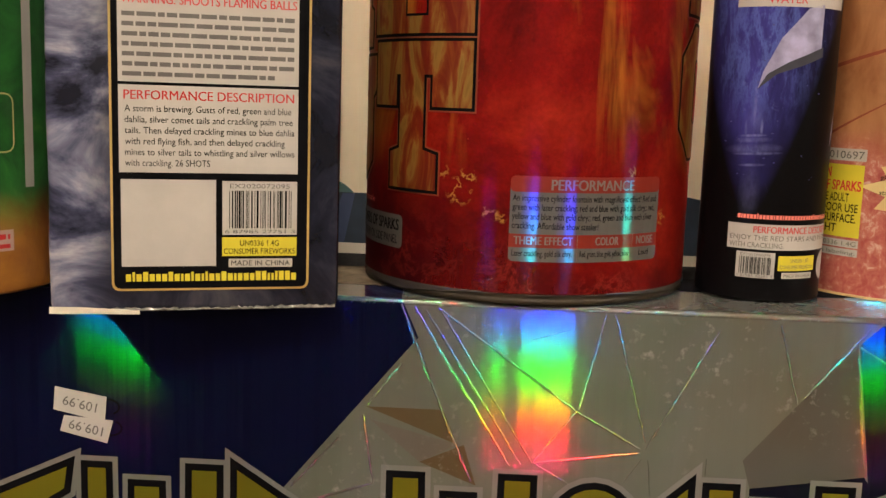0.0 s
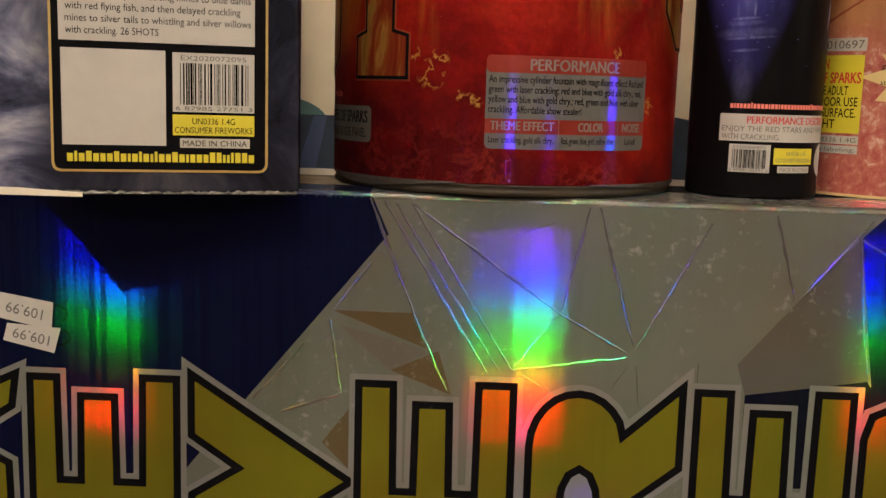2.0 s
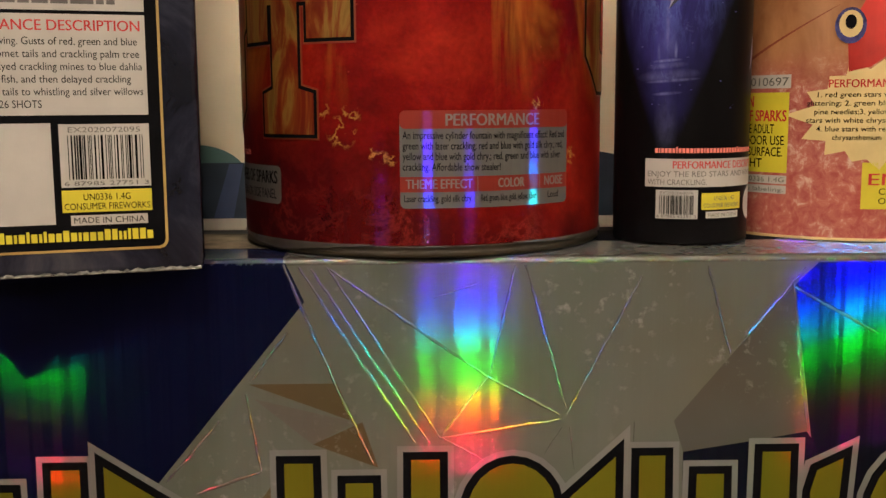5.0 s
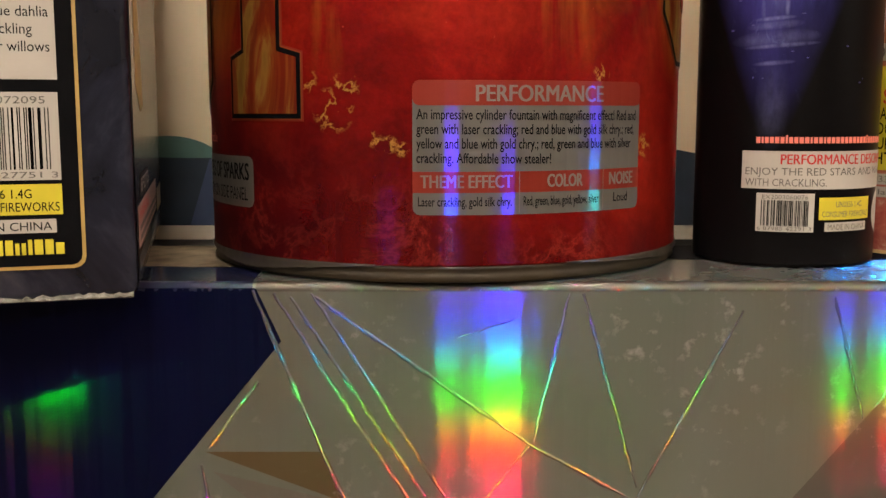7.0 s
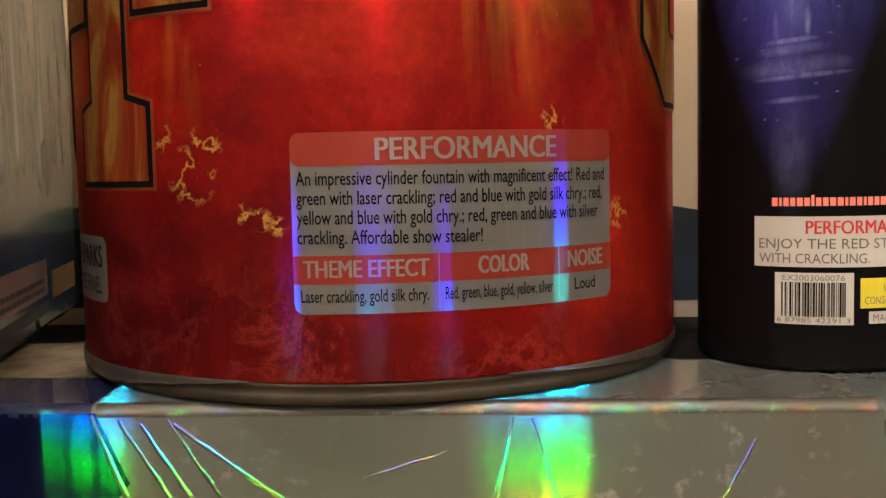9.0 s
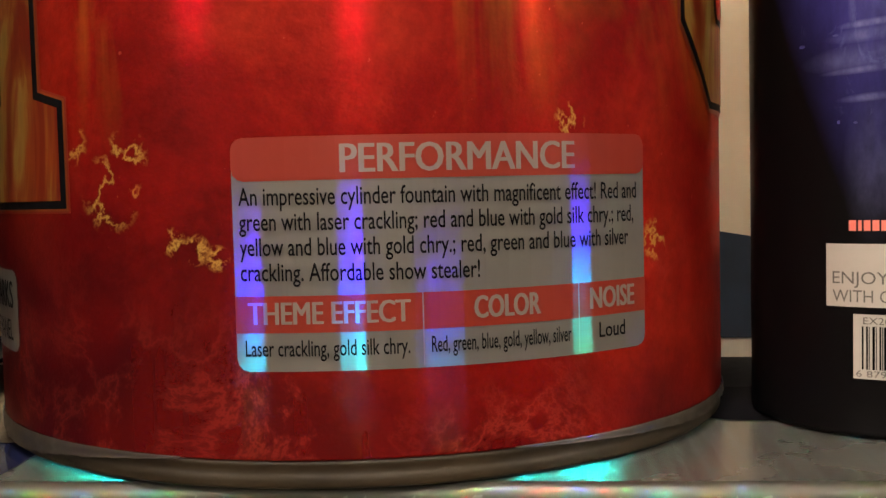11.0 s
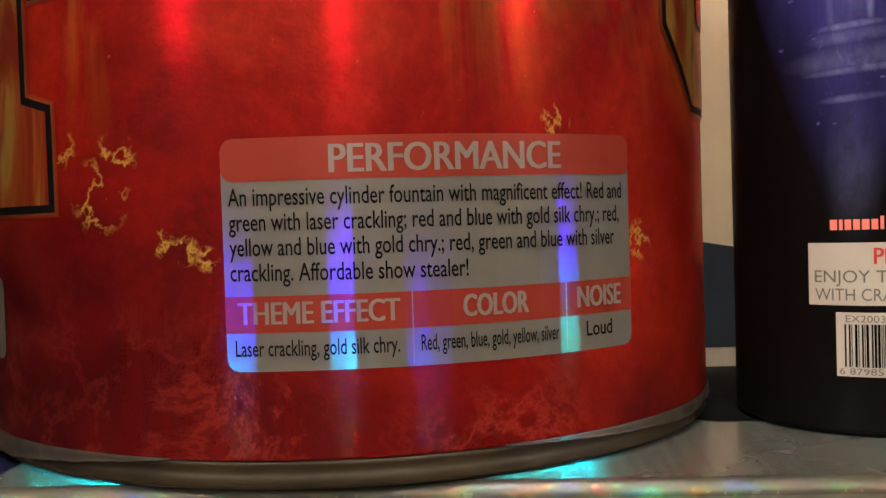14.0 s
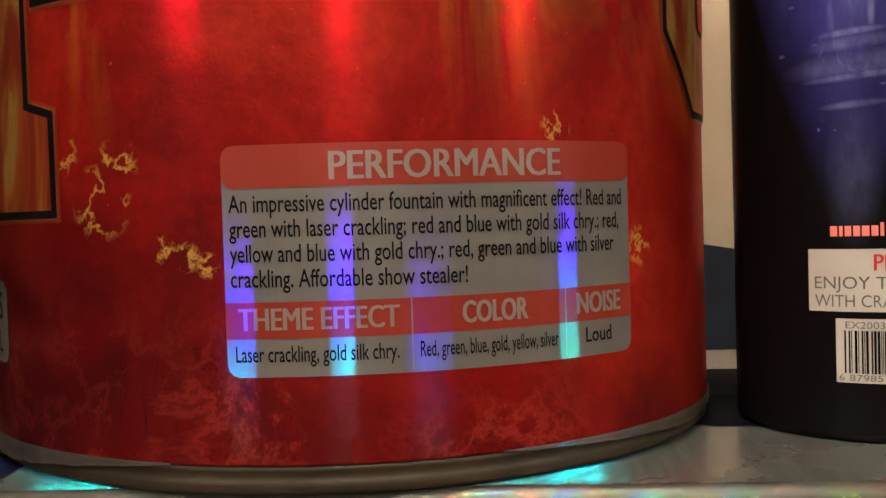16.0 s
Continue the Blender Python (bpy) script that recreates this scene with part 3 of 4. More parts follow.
def ceiling_lamp(m, wide, deep):
    lamp = thing("ceiling_lamp", m, "slim rectangular warm white ceiling lamp, switched on", "lamp", "ceiling lamps")
    w, d = wide / 2, deep / 2
    part("housing", box_bm(-w - 0.017, w + 0.017, -d - 0.017, d + 0.017, -0.030, -0.0005, 0.004), M["trim"], lamp)
    part("diffuser", box_bm(-w, w, -d, d, -0.040, -0.030, 0.003), M["glow"], lamp, "glowing milky diffuser")
    return lamp


for lamps, wide, deep in ((NEAR_AND_FILL_LAMPS, 0.135, 0.062), (SIDE_LAMPS, 0.055, 0.030), (FAR_LAMPS, 0.42, 0.11)):
    first_lamp = None
    for az, reach in lamps:
        at = pose(reach * math.sin(radians(az)), -reach * math.cos(radians(az)), TOP, 0, 0, az)
        first_lamp = copy_thing(first_lamp, at) if first_lamp else ceiling_lamp(at, wide, deep)

CARTON = 0.35
table = thing("table", pose(0, 0, Z0 - CARTON), "plain brown wooden table under the carton", "table")
part("tabletop", box_bm(-0.75, 0.75, -0.06, 0.75, -0.03, 0, 0.004), M["table"], table)
for x in (-0.7, 0.7):
    for y in (-0.01, 0.7):
        part("leg", box_bm(x - 0.025, x + 0.025, y - 0.025, y + 0.025, -(Z0 - CARTON), -0.03, 0.004), M["table"], table)


# ---- carton ----
carton = thing("carton", pose(0, 0, Z0 - CARTON), "upside-down rainbow foil carton in navy and silver", "carton")
CX0, CX1, CY1 = -0.34, 0.36, 0.0815


def carton_body():
    """A box with a softly rounded top front fold."""
    bm = bmesh.new()
    r, n = 0.0022, 8
    prof = [(CY1, 0.0), (0.0, 0.0)] + [(r - r * math.cos(radians(90 * k / n)), CARTON - r + r * math.sin(radians(90 * k / n))) for k in range(n + 1)] + [(CY1, CARTON)]
    left = [bm.verts.new((CX0, y, z)) for y, z in prof]
    right = [bm.verts.new((CX1, y, z)) for y, z in prof]
    for k in range(len(prof)):
        j = (k + 1) % len(prof)
        bm.faces.new((left[k], right[k], right[j], left[j]))
    bm.faces.new(left[::-1])
    bm.faces.new(right)
    bmesh.ops.recalc_face_normals(bm, faces=bm.faces[:])
    return bm


part("body", carton_body(), M["silver"], carton, "silver rainbow foil board")


def mm(*pts):
    """Millimetres across and down from the carton's top to metres on its face."""
    return [(x / 1000, CARTON + z / 1000) for x, z in pts]


LIFT = 0.00012
part("navy_panel", sheet([mm((CX0 * 1000, -1.5), (-54, -1.5), (-47, -17), (-106, -89), (-135, -125), (-135, -349), (CX0 * 1000, -349))], LIFT), M["navy"], carton, "glossy navy printed panel")
part("black_panel", sheet([mm((147, -12), (156, -3), (CX1 * 1000, -3), (CX1 * 1000, -349), (185, -349), (156, -76))], LIFT), M["black_film"], carton, "glossy black printed panel")
part("dark_facet", sheet([mm((104, -80), (154, -72), (185, -120), (104, -120))], 0.5 * LIFT), M["black_film"], carton)
part("grey_facet", sheet([mm((100, -67), (125, -37), (147, -12), (155, -72), (134, -75.5), (104, -80))], LIFT), M["silver_dark"], carton)
part("grey_facet", sheet([mm((-45, -75), (-68, -56), (-28, -66))], LIFT), M["grey_facet"], carton)
part("bronze_facet", sheet([mm((-70, -50), (-35, -50), (-28, -66))], LIFT), M["bronze"], carton)
part("bronze_facet", sheet([mm((-45, -75), (-25, -66), (-19, -85))], LIFT), M["bronze"], carton)
part("bronze_facet", sheet([mm((-74, -108), (-62, -92), (-62, -120))], LIFT), M["bronze"], carton)

CREASES = (((-55, -2), (-35, -52)), ((-35, -52), (-21, -83)), ((-49, -3), (-4, -75)), ((-44, -4), (1, -74)), ((-38, -3), (6, -73)), ((-37, -4), (25, -48)), ((25, -48), (54, -64)),
           ((36, -3), (26, -47)), ((40, -3), (56.5, -61)), ((86, -8), (56.5, -64)), ((25, -48), (6, -73)), ((6, -73), (54, -66)),
           ((7, -73), (23, -82)), ((55, -69), (48, -80)), ((58, -69), (60, -87)), ((112, -4), (122, -40)), ((151, -5), (125, -37)),
           ((146, -11), (154, -71)), ((-71, -54), (-66, -86)), ((84, -67), (84, -76)), ((-54, -29), (-69, -49)), ((-82, -65), (-104, -90)), ((-66, -86), (-92, -95)),
           ((147, -13), (181, -32)), ((4, -16), (22, -10)))


def crease(a, b, seed):
    """A slightly wavering pressed ridge in the film between two points of the face."""
    rng = random.Random(seed)
    (ax, az), (bx, bz) = a, b
    length = math.hypot(bx - ax, bz - az)
    n = max(4, int(length / 3))
    sx, sz = -(bz - az) / length, (bx - ax) / length
    bm = bmesh.new()
    rows = []
    for k in range(n + 1):
        f = k / n
        wob, half = rng.uniform(-0.16, 0.16), (0.40 if length < 25 else 1.0) * (0.60 + rng.uniform(-0.2, 0.2)) * (0.35 + 0.65 * math.sin(math.pi * min(1, max(0.06, f))) ** 0.4)
        rise = 0.15 + rng.uniform(-0.05, 0.05)
        cx, cz = ax + (bx - ax) * f + sx * wob, az + (bz - az) * f + sz * wob
        row = []
        for side, h in ((-1.0, 0.0), (-0.7, 0.22), (-0.35, 0.78), (0.0, 1.0), (0.35, 0.78), (0.7, 0.22), (1.0, 0.0)):
            row.append(bm.verts.new(((cx + sx * half * side) / 1000, -(0.18 + rise * h) / 1000, CARTON + (cz + sz * half * side) / 1000)))
        rows.append(row)
    for p, q in zip(rows, rows[1:]):
        for k in range(6):
            bm.faces.new((p[k], p[k + 1], q[k + 1], q[k]))
    bmesh.ops.recalc_face_normals(bm, faces=bm.faces[:])
    if sum(f.normal.y for f in bm.faces) > 0:
        bmesh.ops.reverse_faces(bm, faces=bm.faces[:])
    return bm


for k, (a, b) in enumerate(CREASES):
    part("crease", crease(a, b, k), M["crease"], carton, smooth=True)


def fold_strip(x0, x1, seed):
    """The pressed top front fold, dented by the flutes of the board under it."""
    rng = random.Random(seed)
    bm = bmesh.new()
    rows, x = [], x0
    while x <= x1:
        dent = rng.uniform(-0.00016, 0.00016)
        row = []
        for k in range(7):
            a = radians(-8 + 106 * k / 6)
            r = 0.0023 + dent * (1 if k % 2 else 0.4) + rng.uniform(-0.00003, 0.00003)
            row.append(bm.verts.new((x / 1000, 0.0022 - r * math.cos(a), CARTON - 0.0022 + r * math.sin(a) + 0.0001)))
        rows.append(row)
        x += rng.choice((0.6, 0.9, 1.3))
    for p, q in zip(rows, rows[1:]):
        for k in range(6):
            bm.faces.new((p[k], q[k], q[k + 1], p[k + 1]))
    bm.normal_update()
    return bm


part("fold", fold_strip(-54, 360, 1), M["fold"], carton, "dented silver fold", True)
part("fold", fold_strip(-340, -54.3, 2), M["navy_fold"], carton, "dented navy fold", True)

# the big outlined title shapes on the face
TITLE_STEP = itertools.count()


def title_shape(points, holes=()):
    """Silver edge, black outline and yellow face; each shape lies a hair over the one before."""
    outer = turned(mm(*points))
    over = 0.09 * LIFT * next(TITLE_STEP)
    part("title_edge", sheet([grow(outer, 0.0024)], 3 * LIFT + over), M["title_silver"], carton, "silver outline of a title shape")
    part("title_outline", sheet([outer], 4 * LIFT + over), M["ink"], carton, "black outline of a title shape")
    face = part("title_face", sheet([grow(outer, -0.0033)], 5 * LIFT + over), M["yellow_film"], carton, "yellow foil title shape")
    for hole in holes:
        ring = turned(mm(*hole))
        part("title_outline", sheet([grow(ring, 0.0033)], 6 * LIFT + over), M["ink"], carton)
        part("title_edge", sheet([ring], 7 * LIFT + over), M["title_silver"], carton)
    return face


def comb(x0, x1, x2, x3, x4, x5, top, mid, foot):
    """Three upright bars on one foot."""
    return ((x0, top - 1), (x1, top - 1), (x1 + 0.5, foot), (x2 - 0.5, foot), (x2, mid), (x3, mid), (x3 + 0.5, foot), (x4 - 0.5, foot), (x4, top), (x5, top), (x5, -205), (x0, -205))


for spec in ((-202, -187, -180, -162, -153, -135, -81, -90, -128), (-60, -42, -35.5, -18, -9, 9, -78.5, -88, -127), (83, 100, 106.5, 124, 133, 151, -77, -86, -124)):
    title_shape(comb(*spec))
title_shape(((-132, -77), (-61, -123.5), (-61, -127), (-132, -176), (-132, -133), (-113, -121), (-132, -108)))
bowl = [(35 - 22 * math.cos(radians(a)), -106 + 25.5 * math.sin(radians(a))) for a in range(0, 151, 15)]
title_shape(((13, -205), *bowl, (55, -97), (80, -74), (80, -114), (59, -131), (80, -150), (80, -205)), [[(36.5 + 6.5 * math.cos(radians(a)), -132 + 15 * math.sin(radians(a))) for a in range(0, 360, 30)]])
title_shape(((153, -205), (153, -97), (156, -86), (173, -78), (171, -110), (170, -205)))
arc = [(200 - 23 * math.cos(radians(a)), -108 + 30 * math.sin(radians(a))) for a in range(0, 181, 18)]
title_shape(((176, -205), *arc, (224, -205)))
title_shape(((-252, -130), (-250, -101), (-204.5, -80), (-207, -98), (-228, -112), (-209, -122), (-207, -205), (-252, -205)))

# price stickers, stuck on upside down
for k, (pts, tilt) in enumerate(((((-213, -47), (-189, -51), (-190, -63), (-214, -58)), 0), (((-209, -60.5), (-186, -62), (-189, -73), (-211, -68)), 1))):
    st = part("price_sticker", sheet([mm(*pts)], (9 + 2 * k) * LIFT), M["sticker"], carton, "white paper price sticker")
    cx, cz = sum(p[0] for p in pts) / 4000, CARTON + sum(p[1] for p in pts) / 4000
    bm = writing("109.99", -0.008, 0.008, -0.002, 0.0045, (10 + 2 * k) * LIFT)
    bmesh.ops.rotate(bm, verts=bm.verts[:], cent=(0, 0, 0), matrix=Matrix.Rotation(radians(180 + 12), 3, "Y"))
    bmesh.ops.translate(bm, verts=bm.verts[:], vec=(cx, 0, cz))
    part("price", bm, M["grey_ink"], st)

def pen_stroke(points, width):
    """A pen line through points of the face, in millimetres."""
    shapes = []
    for (ax, az), (bx, bz) in zip(points, points[1:]):
        long = math.hypot(bx - ax, bz - az)
        nx, nz = -(bz - az) / long * width / 2, (bx - ax) / long * width / 2
        shapes.append(mm((ax - nx, az - nz), (bx - nx, bz - nz), (bx + nx, bz + nz), (ax + nx, az + nz)))
    return sheet(shapes, 1.6 * LIFT)


for cx, cz, a0, a1 in ((-189, -56, -60, 150), (-188, -66, -120, 70)):
    loop = [(cx + 5.5 * math.cos(radians(a)), cz + 3.6 * math.sin(radians(a))) for a in range(a0, a1, 15)]
    part("pen_mark", pen_stroke(loop, 1.0), M["ink"], carton, "black marker scribble")

# top of the carton: film that wraps over the fold, and the darker flap behind it
TOPZ = CARTON


def top_sheet(name, points, material, label, rise=0.0002):
    bm = bmesh.new()
    bm.faces.new([bm.verts.new((x / 1000, y / 1000, TOPZ + rise)) for x, y in points])
    bmesh.ops.recalc_face_normals(bm, faces=bm.faces[:])
    if bm.faces[:][0].normal.z < 0:
        bmesh.ops.reverse_faces(bm, faces=bm.faces[:])
    return part(name, bm, material, carton, label)


top_sheet("silver_flap", ((-55, 2.2), (360, 2.2), (360, 81), (-58, 81)), M["top_film"], "glossy silver top flap")
top_sheet("navy_flap", ((-340, 2.2), (-55.2, 2.2), (-58.2, 81), (-340, 81)), M["top_navy"], "glossy navy top flap")
top_sheet("cream_flap", ((-135, 33), (-62, 29), (-58, 60), (-60, 81), (-135, 81)), M["cream_top"], "creased cream paper on the top", 0.0003)
top_sheet("black_flap", ((52, 58), (78, 46), (100, 44), (360, 56), (360, 81), (52, 81)), M["top_dark"], "black printed top flap", 0.0004)


# ---- red can ----
RR = 0.0802
can = thing("fountain_can", pose(0, 0.0752, Z0 + 0.0006), "tall red cylinder fountain with flame print and silver label", "firework", "fireworks on the carton")
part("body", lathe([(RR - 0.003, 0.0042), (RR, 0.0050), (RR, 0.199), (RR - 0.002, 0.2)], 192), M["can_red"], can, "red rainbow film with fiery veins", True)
part("base_rim", lathe([(RR - 0.006, 0.0), (RR - 0.0012, 0.0), (RR - 0.0002, 0.0008), (RR - 0.0010, 0.0022), (RR - 0.0012, 0.0036), (RR - 0.0005, 0.0046), (RR - 0.003, 0.0047)], 192), M["rim"], can, "crimped dull brown bottom rim", True)


def wrap_edge(d0, d1, seed, drop):
    """Crinkled end of the can's clear wrap, hugging the bottom rim."""
    rng = random.Random(seed)
    bm = bmesh.new()
    n, rows = 60, []
    for k in range(n + 1):
        a = radians(d0 + (d1 - d0) * k / n)
        fade = min(1.0, 2.2 * min(k, n - k) / n)
        foot = 0.0050 - drop * fade * rng.uniform(0.9, 1.05)
        row = []
        for z, out in ((0.0052, 0.0001), (0.6 * 0.0052 + 0.4 * foot, 0.0004), (0.3 * 0.0052 + 0.7 * foot, 0.0002), (foot, 0.0005)):
            r = RR + out + rng.uniform(-0.00012, 0.00016)
            row.append(bm.verts.new((r * math.sin(a), -r * math.cos(a), z)))
        rows.append(row)
    for p, q in zip(rows, rows[1:]):
        for k in range(3):
            bm.faces.new((p[k + 1], q[k + 1], q[k], p[k]))
    bm.normal_update()
    return bm


for span in ((-80, -14, 3, 0.0036), (26, 95, 4, 0.0022)):
    part("wrap_edge", wrap_edge(*span), M["wrap_edge"], can, "crinkled shiny wrap end", True)
part("lid", lathe([(RR - 0.001, 0.2), (RR - 0.001, 0.203), (RR - 0.006, 0.204), (0.001, 0.2045)], 96), M["tin"], can)


def on_can(deg):
    return math.radians(deg) * RR


def can_sheet(name, shapes, layer, material, parent, label=""):
    return part(name, sheet(shapes, layer * LIFT, RR), material, parent, label)


def can_words(words, d0, d1, z, cap, layer, material, parent, bold=0.0, slope=0.0):
    return small_print("printed_line", writing(words, on_can(d0), on_can(d1), z, cap, layer * LIFT, RR, bold, slope), material, parent)


def silver_label():
    u0, u1 = on_can(-6.3), on_can(46.6)
    lab = can_sheet("performance_label", [rect(u0, u1, 0.0194, 0.0567, 0.002)], 1, M["can_silver"], can, "silver label with red bands and small print")
    can_sheet("heading_band", [[p for p in rect(u0, u1, 0.0498, 0.0567, 0.002)]], 2, M["can_band"], lab)
    can_sheet("column_band", [rect(u0, u1, 0.0256, 0.0315)], 2, M["can_band"], lab)
    for d in (15.2, 35.1):
        can_sheet("divider", [rect(on_can(d) - 0.0001, on_can(d) + 0.0001, 0.0198, 0.0315)], 3, M["can_letter"], lab)
    can_words("PERFORMANCE", 6.2, 34.6, 0.0509, 0.0046, 3, M["can_letter"], lab, 0.016)
    for k, (line, d1) in enumerate((("An impressive cylinder fountain with magnificent effect! Red and", 45.0), ("green with laser crackling; red and blue with gold silk chry.; red,", 44.4),
                                    ("yellow and blue with gold chry.; red, green and blue with silver", 43.4), ("crackling. Affordable show stealer!", 22.0))):
        can_words(line, -5.5, d1, 0.0460 - 0.0040 * k, 0.00285, 3, M["ink"], lab, 0.010, -0.0004)
    for line, d0, d1 in (("THEME EFFECT", -4.8, 13.6), ("COLOR", 21.2, 29.5), ("NOISE", 36.8, 44.2)):
        can_words(line, d0, d1, 0.0270, 0.0036, 3, M["can_letter"], lab, 0.016)
    for line, d0, d1 in (("Laser crackling, gold silk chry.", -5.2, 13.6), ("Red, green, blue, gold, yellow, silver", 16.1, 33.9), ("Loud", 38.2, 42.6)):
        can_words(line, d0, d1, 0.0219, 0.0026, 3, M["ink"], lab, 0.009)


silver_label()


def caution_label():
    lab = can_sheet("caution_label", [rect(on_can(-117), on_can(-45.6), 0.0192, 0.0347, 0.0025)], 1, M["can_silver"], can, "silver caution label")
    can_words("CAUTION", -115, -98, 0.0275, 0.0052, 2, M["red_ink"], lab, 0.03)
    can_words("EMITS SHOWERS OF SPARKS", -96, -47.5, 0.0275, 0.0052, 2, M["ink"], lab, 0.035)
    can_words("CAREFULLY READ OTHER CAUTION ON SIDE PANEL", -115, -48, 0.0213, 0.0040, 2, M["ink"], lab)


caution_label()


def flame_shape(points, holes=()):
    outer = turned([(on_can(d), z) for d, z in points])
    can_sheet("title_halo", [grow(outer, 0.0022)], 1, M["halo_edge"], can)
    can_sheet("title_halo", [grow(outer, 0.0018)], 2, M["glow_print"], can)
    can_sheet("title_outline", [grow(outer, 0.0014)], 3, M["ink"], can)
    can_sheet("title_face", [outer], 4, M["flame"], can, "flame-filled title shape")
    for hole in holes:
        ring = turned([(on_can(d), z) for d, z in hole])
        can_sheet("title_outline", [ring], 5, M["ink"], can)
        can_sheet("title_hole", [grow(ring, -0.0011)], 6, M["can_red"], can)


def block(d0, d1, z0, z1, cut):
    w = math.degrees(cut / RR)
    return [(d0 + w, z0), (d1 - w, z0), (d1, z0 + cut), (d1, z1 - cut), (d1 - w, z1), (d0 + w, z1), (d0, z1 - cut), (d0, z0 + cut)]


flame_shape([(-53, 0.0475), (-31.6, 0.0475), (-31.6, 0.0635), (-37, 0.0655), (-37, 0.0985), (-33.6, 0.0985), (-33.6, 0.0845), (-19.5, 0.0845), (-19.5, 0.113),
             (-64, 0.113), (-64, 0.0845), (-50, 0.0845), (-50, 0.0985), (-48, 0.0985), (-48, 0.0655), (-53, 0.0635)])
flame_shape([(-97, 0.0485), (-78, 0.0485), (-68, 0.058), (-68, 0.088), (-65, 0.091), (-65, 0.107), (-84, 0.107), (-84, 0.090), (-80, 0.086), (-80, 0.066), (-88, 0.066), (-88, 0.086),
             (-86, 0.090), (-86, 0.107), (-104, 0.107), (-104, 0.091), (-101, 0.088), (-101, 0.056)])
flame_shape(block(-140, -107, 0.050, 0.108, 0.011), [block(-127, -119, 0.066, 0.095, 0.002)])
flame_shape(block(57, 91, 0.064, 0.125, 0.0145), [block(70, 78, 0.080, 0.110, 0.002)])


flame_shape([(-66, 0.1165), (-19.5, 0.1165), (-19.5, 0.132), (-23, 0.134), (-23, 0.175), (-66, 0.175)], [[(-46, 0.124), (-36, 0.124), (-36, 0.150), (-46, 0.150)]])
flame_shape([(-104, 0.1115), (-70, 0.1115), (-70, 0.128), (-74, 0.130), (-74, 0.175), (-104, 0.175)])
flame_shape([(60, 0.130), (96, 0.130), (96, 0.175), (60, 0.175)])


can_words("There can be miracle", -98, -65, 0.0385, 0.0032, 1, M["pink_ink"], can)


# ---- black fountain tube ----
tube = thing("fountain_tube", pose(0.1136, 0.0545, Z0 + 0.0006), "slim black and blue fountain tube with white label", "firework", "fireworks on the carton")
part("body", lathe([(KR - 0.0006, 0.0), (KR, 0.0008), (KR, 0.179), (KR - 0.001, 0.18), (0.001, 0.18)], 128), M["water"], tube, "black wrap with a glowing blue fountain", True)


def on_tube(deg):
    return math.radians(deg) * KR


def tube_sheet(name, shapes, layer, material, parent, label=""):
    return part(name, sheet(shapes, layer * 0.0001, KR, 0.002), material, parent, label)


def tube_words(words, d0, d1, z, cap, layer, material, parent, bold=0.0, slope=0.0):
    return small_print("printed_line", writing(words, on_tube(d0), on_tube(d1), z, cap, layer * 0.0001, KR, bold, slope), material, parent)


lab = tube_sheet("description_label", [rect(on_tube(-43.5), on_tube(100), 0.0243, 0.0360)], 1, M["paper"], tube, "white label with red heading")
tube_words("PERFORMANCE DESCRIPTION", -20, 78, 0.0320, 0.0031, 2, M["red_ink"], lab, 0.012)
tube_words("ENJOY THE RED STARS AND WHITE CHRYS", -41, 92, 0.0286, 0.0023, 2, M["grey_ink"], lab)
tube_words("WITH CRACKLING.", -41, 8, 0.0252, 0.0023, 2, M["grey_ink"], lab)
tagged(tube_sheet("web_address_shape", letter_bars(on_tube(-35), on_tube(84), 0.0384, 0.0026, 5), 1, M["pink_ink"], tube, "salmon bars of small print"), kind="stuff")
code = tube_sheet("barcode_label", [rect(on_tube(-33.5), on_tube(1), 0.0110, 0.0230)], 1, M["paper"], tube, "white label with a barcode")
tagged(tube_sheet("barcode", barcode(on_tube(-30.5), on_tube(-2), 0.0128, 0.0208, 11), 2, M["ink"], code), kind="stuff")
tube_words("EX2003060076", -30, -3, 0.0212, 0.0013, 2, M["grey_ink"], code)
tube_words("6 87985 42291 3", -32.5, -0.5, 0.0114, 0.0012, 2, M["grey_ink"], code)
yel = tube_sheet("yellow_label", [rect(on_tube(4), on_tube(45), 0.0148, 0.0217)], 1, M["yellow"], tube, "yellow label with black print")
tube_words("UN0336 1.4G", 15, 36, 0.0187, 0.0018, 2, M["grey_ink"], yel)
tube_words("CONSUMER FIREWORKS", 6, 43, 0.0157, 0.0018, 2, M["grey_ink"], yel)
wht = tube_sheet("origin_label", [rect(on_tube(8), on_tube(42), 0.0112, 0.0140)], 1, M["paper"], tube)
tube_words("MADE IN CHINA", 10, 40, 0.0117, 0.0017, 2, M["grey_ink"], wht)
tube_sheet("round_mark", [oval(on_tube(66), 0.0165, 0.0075, 0.0072)], 1, M["paper"], tube, "white round mark")
rng = random.Random(4)
tagged(tube_sheet("spray", [oval(on_tube(rng.uniform(-55, 40)), rng.uniform(0.05, 0.13), rng.uniform(0.0002, 0.0007), rng.uniform(0.0002, 0.0004), 8) for _ in range(22)], 1, M["foam"], tube), kind="stuff")
tube_sheet("claw", [[(on_tube(30), 0.116), (on_tube(0), 0.109), (on_tube(-18), 0.1035), (on_tube(-26), 0.0970), (on_tube(-22), 0.105), (on_tube(-8), 0.120), (on_tube(14), 0.133), (on_tube(30), 0.135)]], 1, M["claw"], tube, "grey lilac claw in the print")
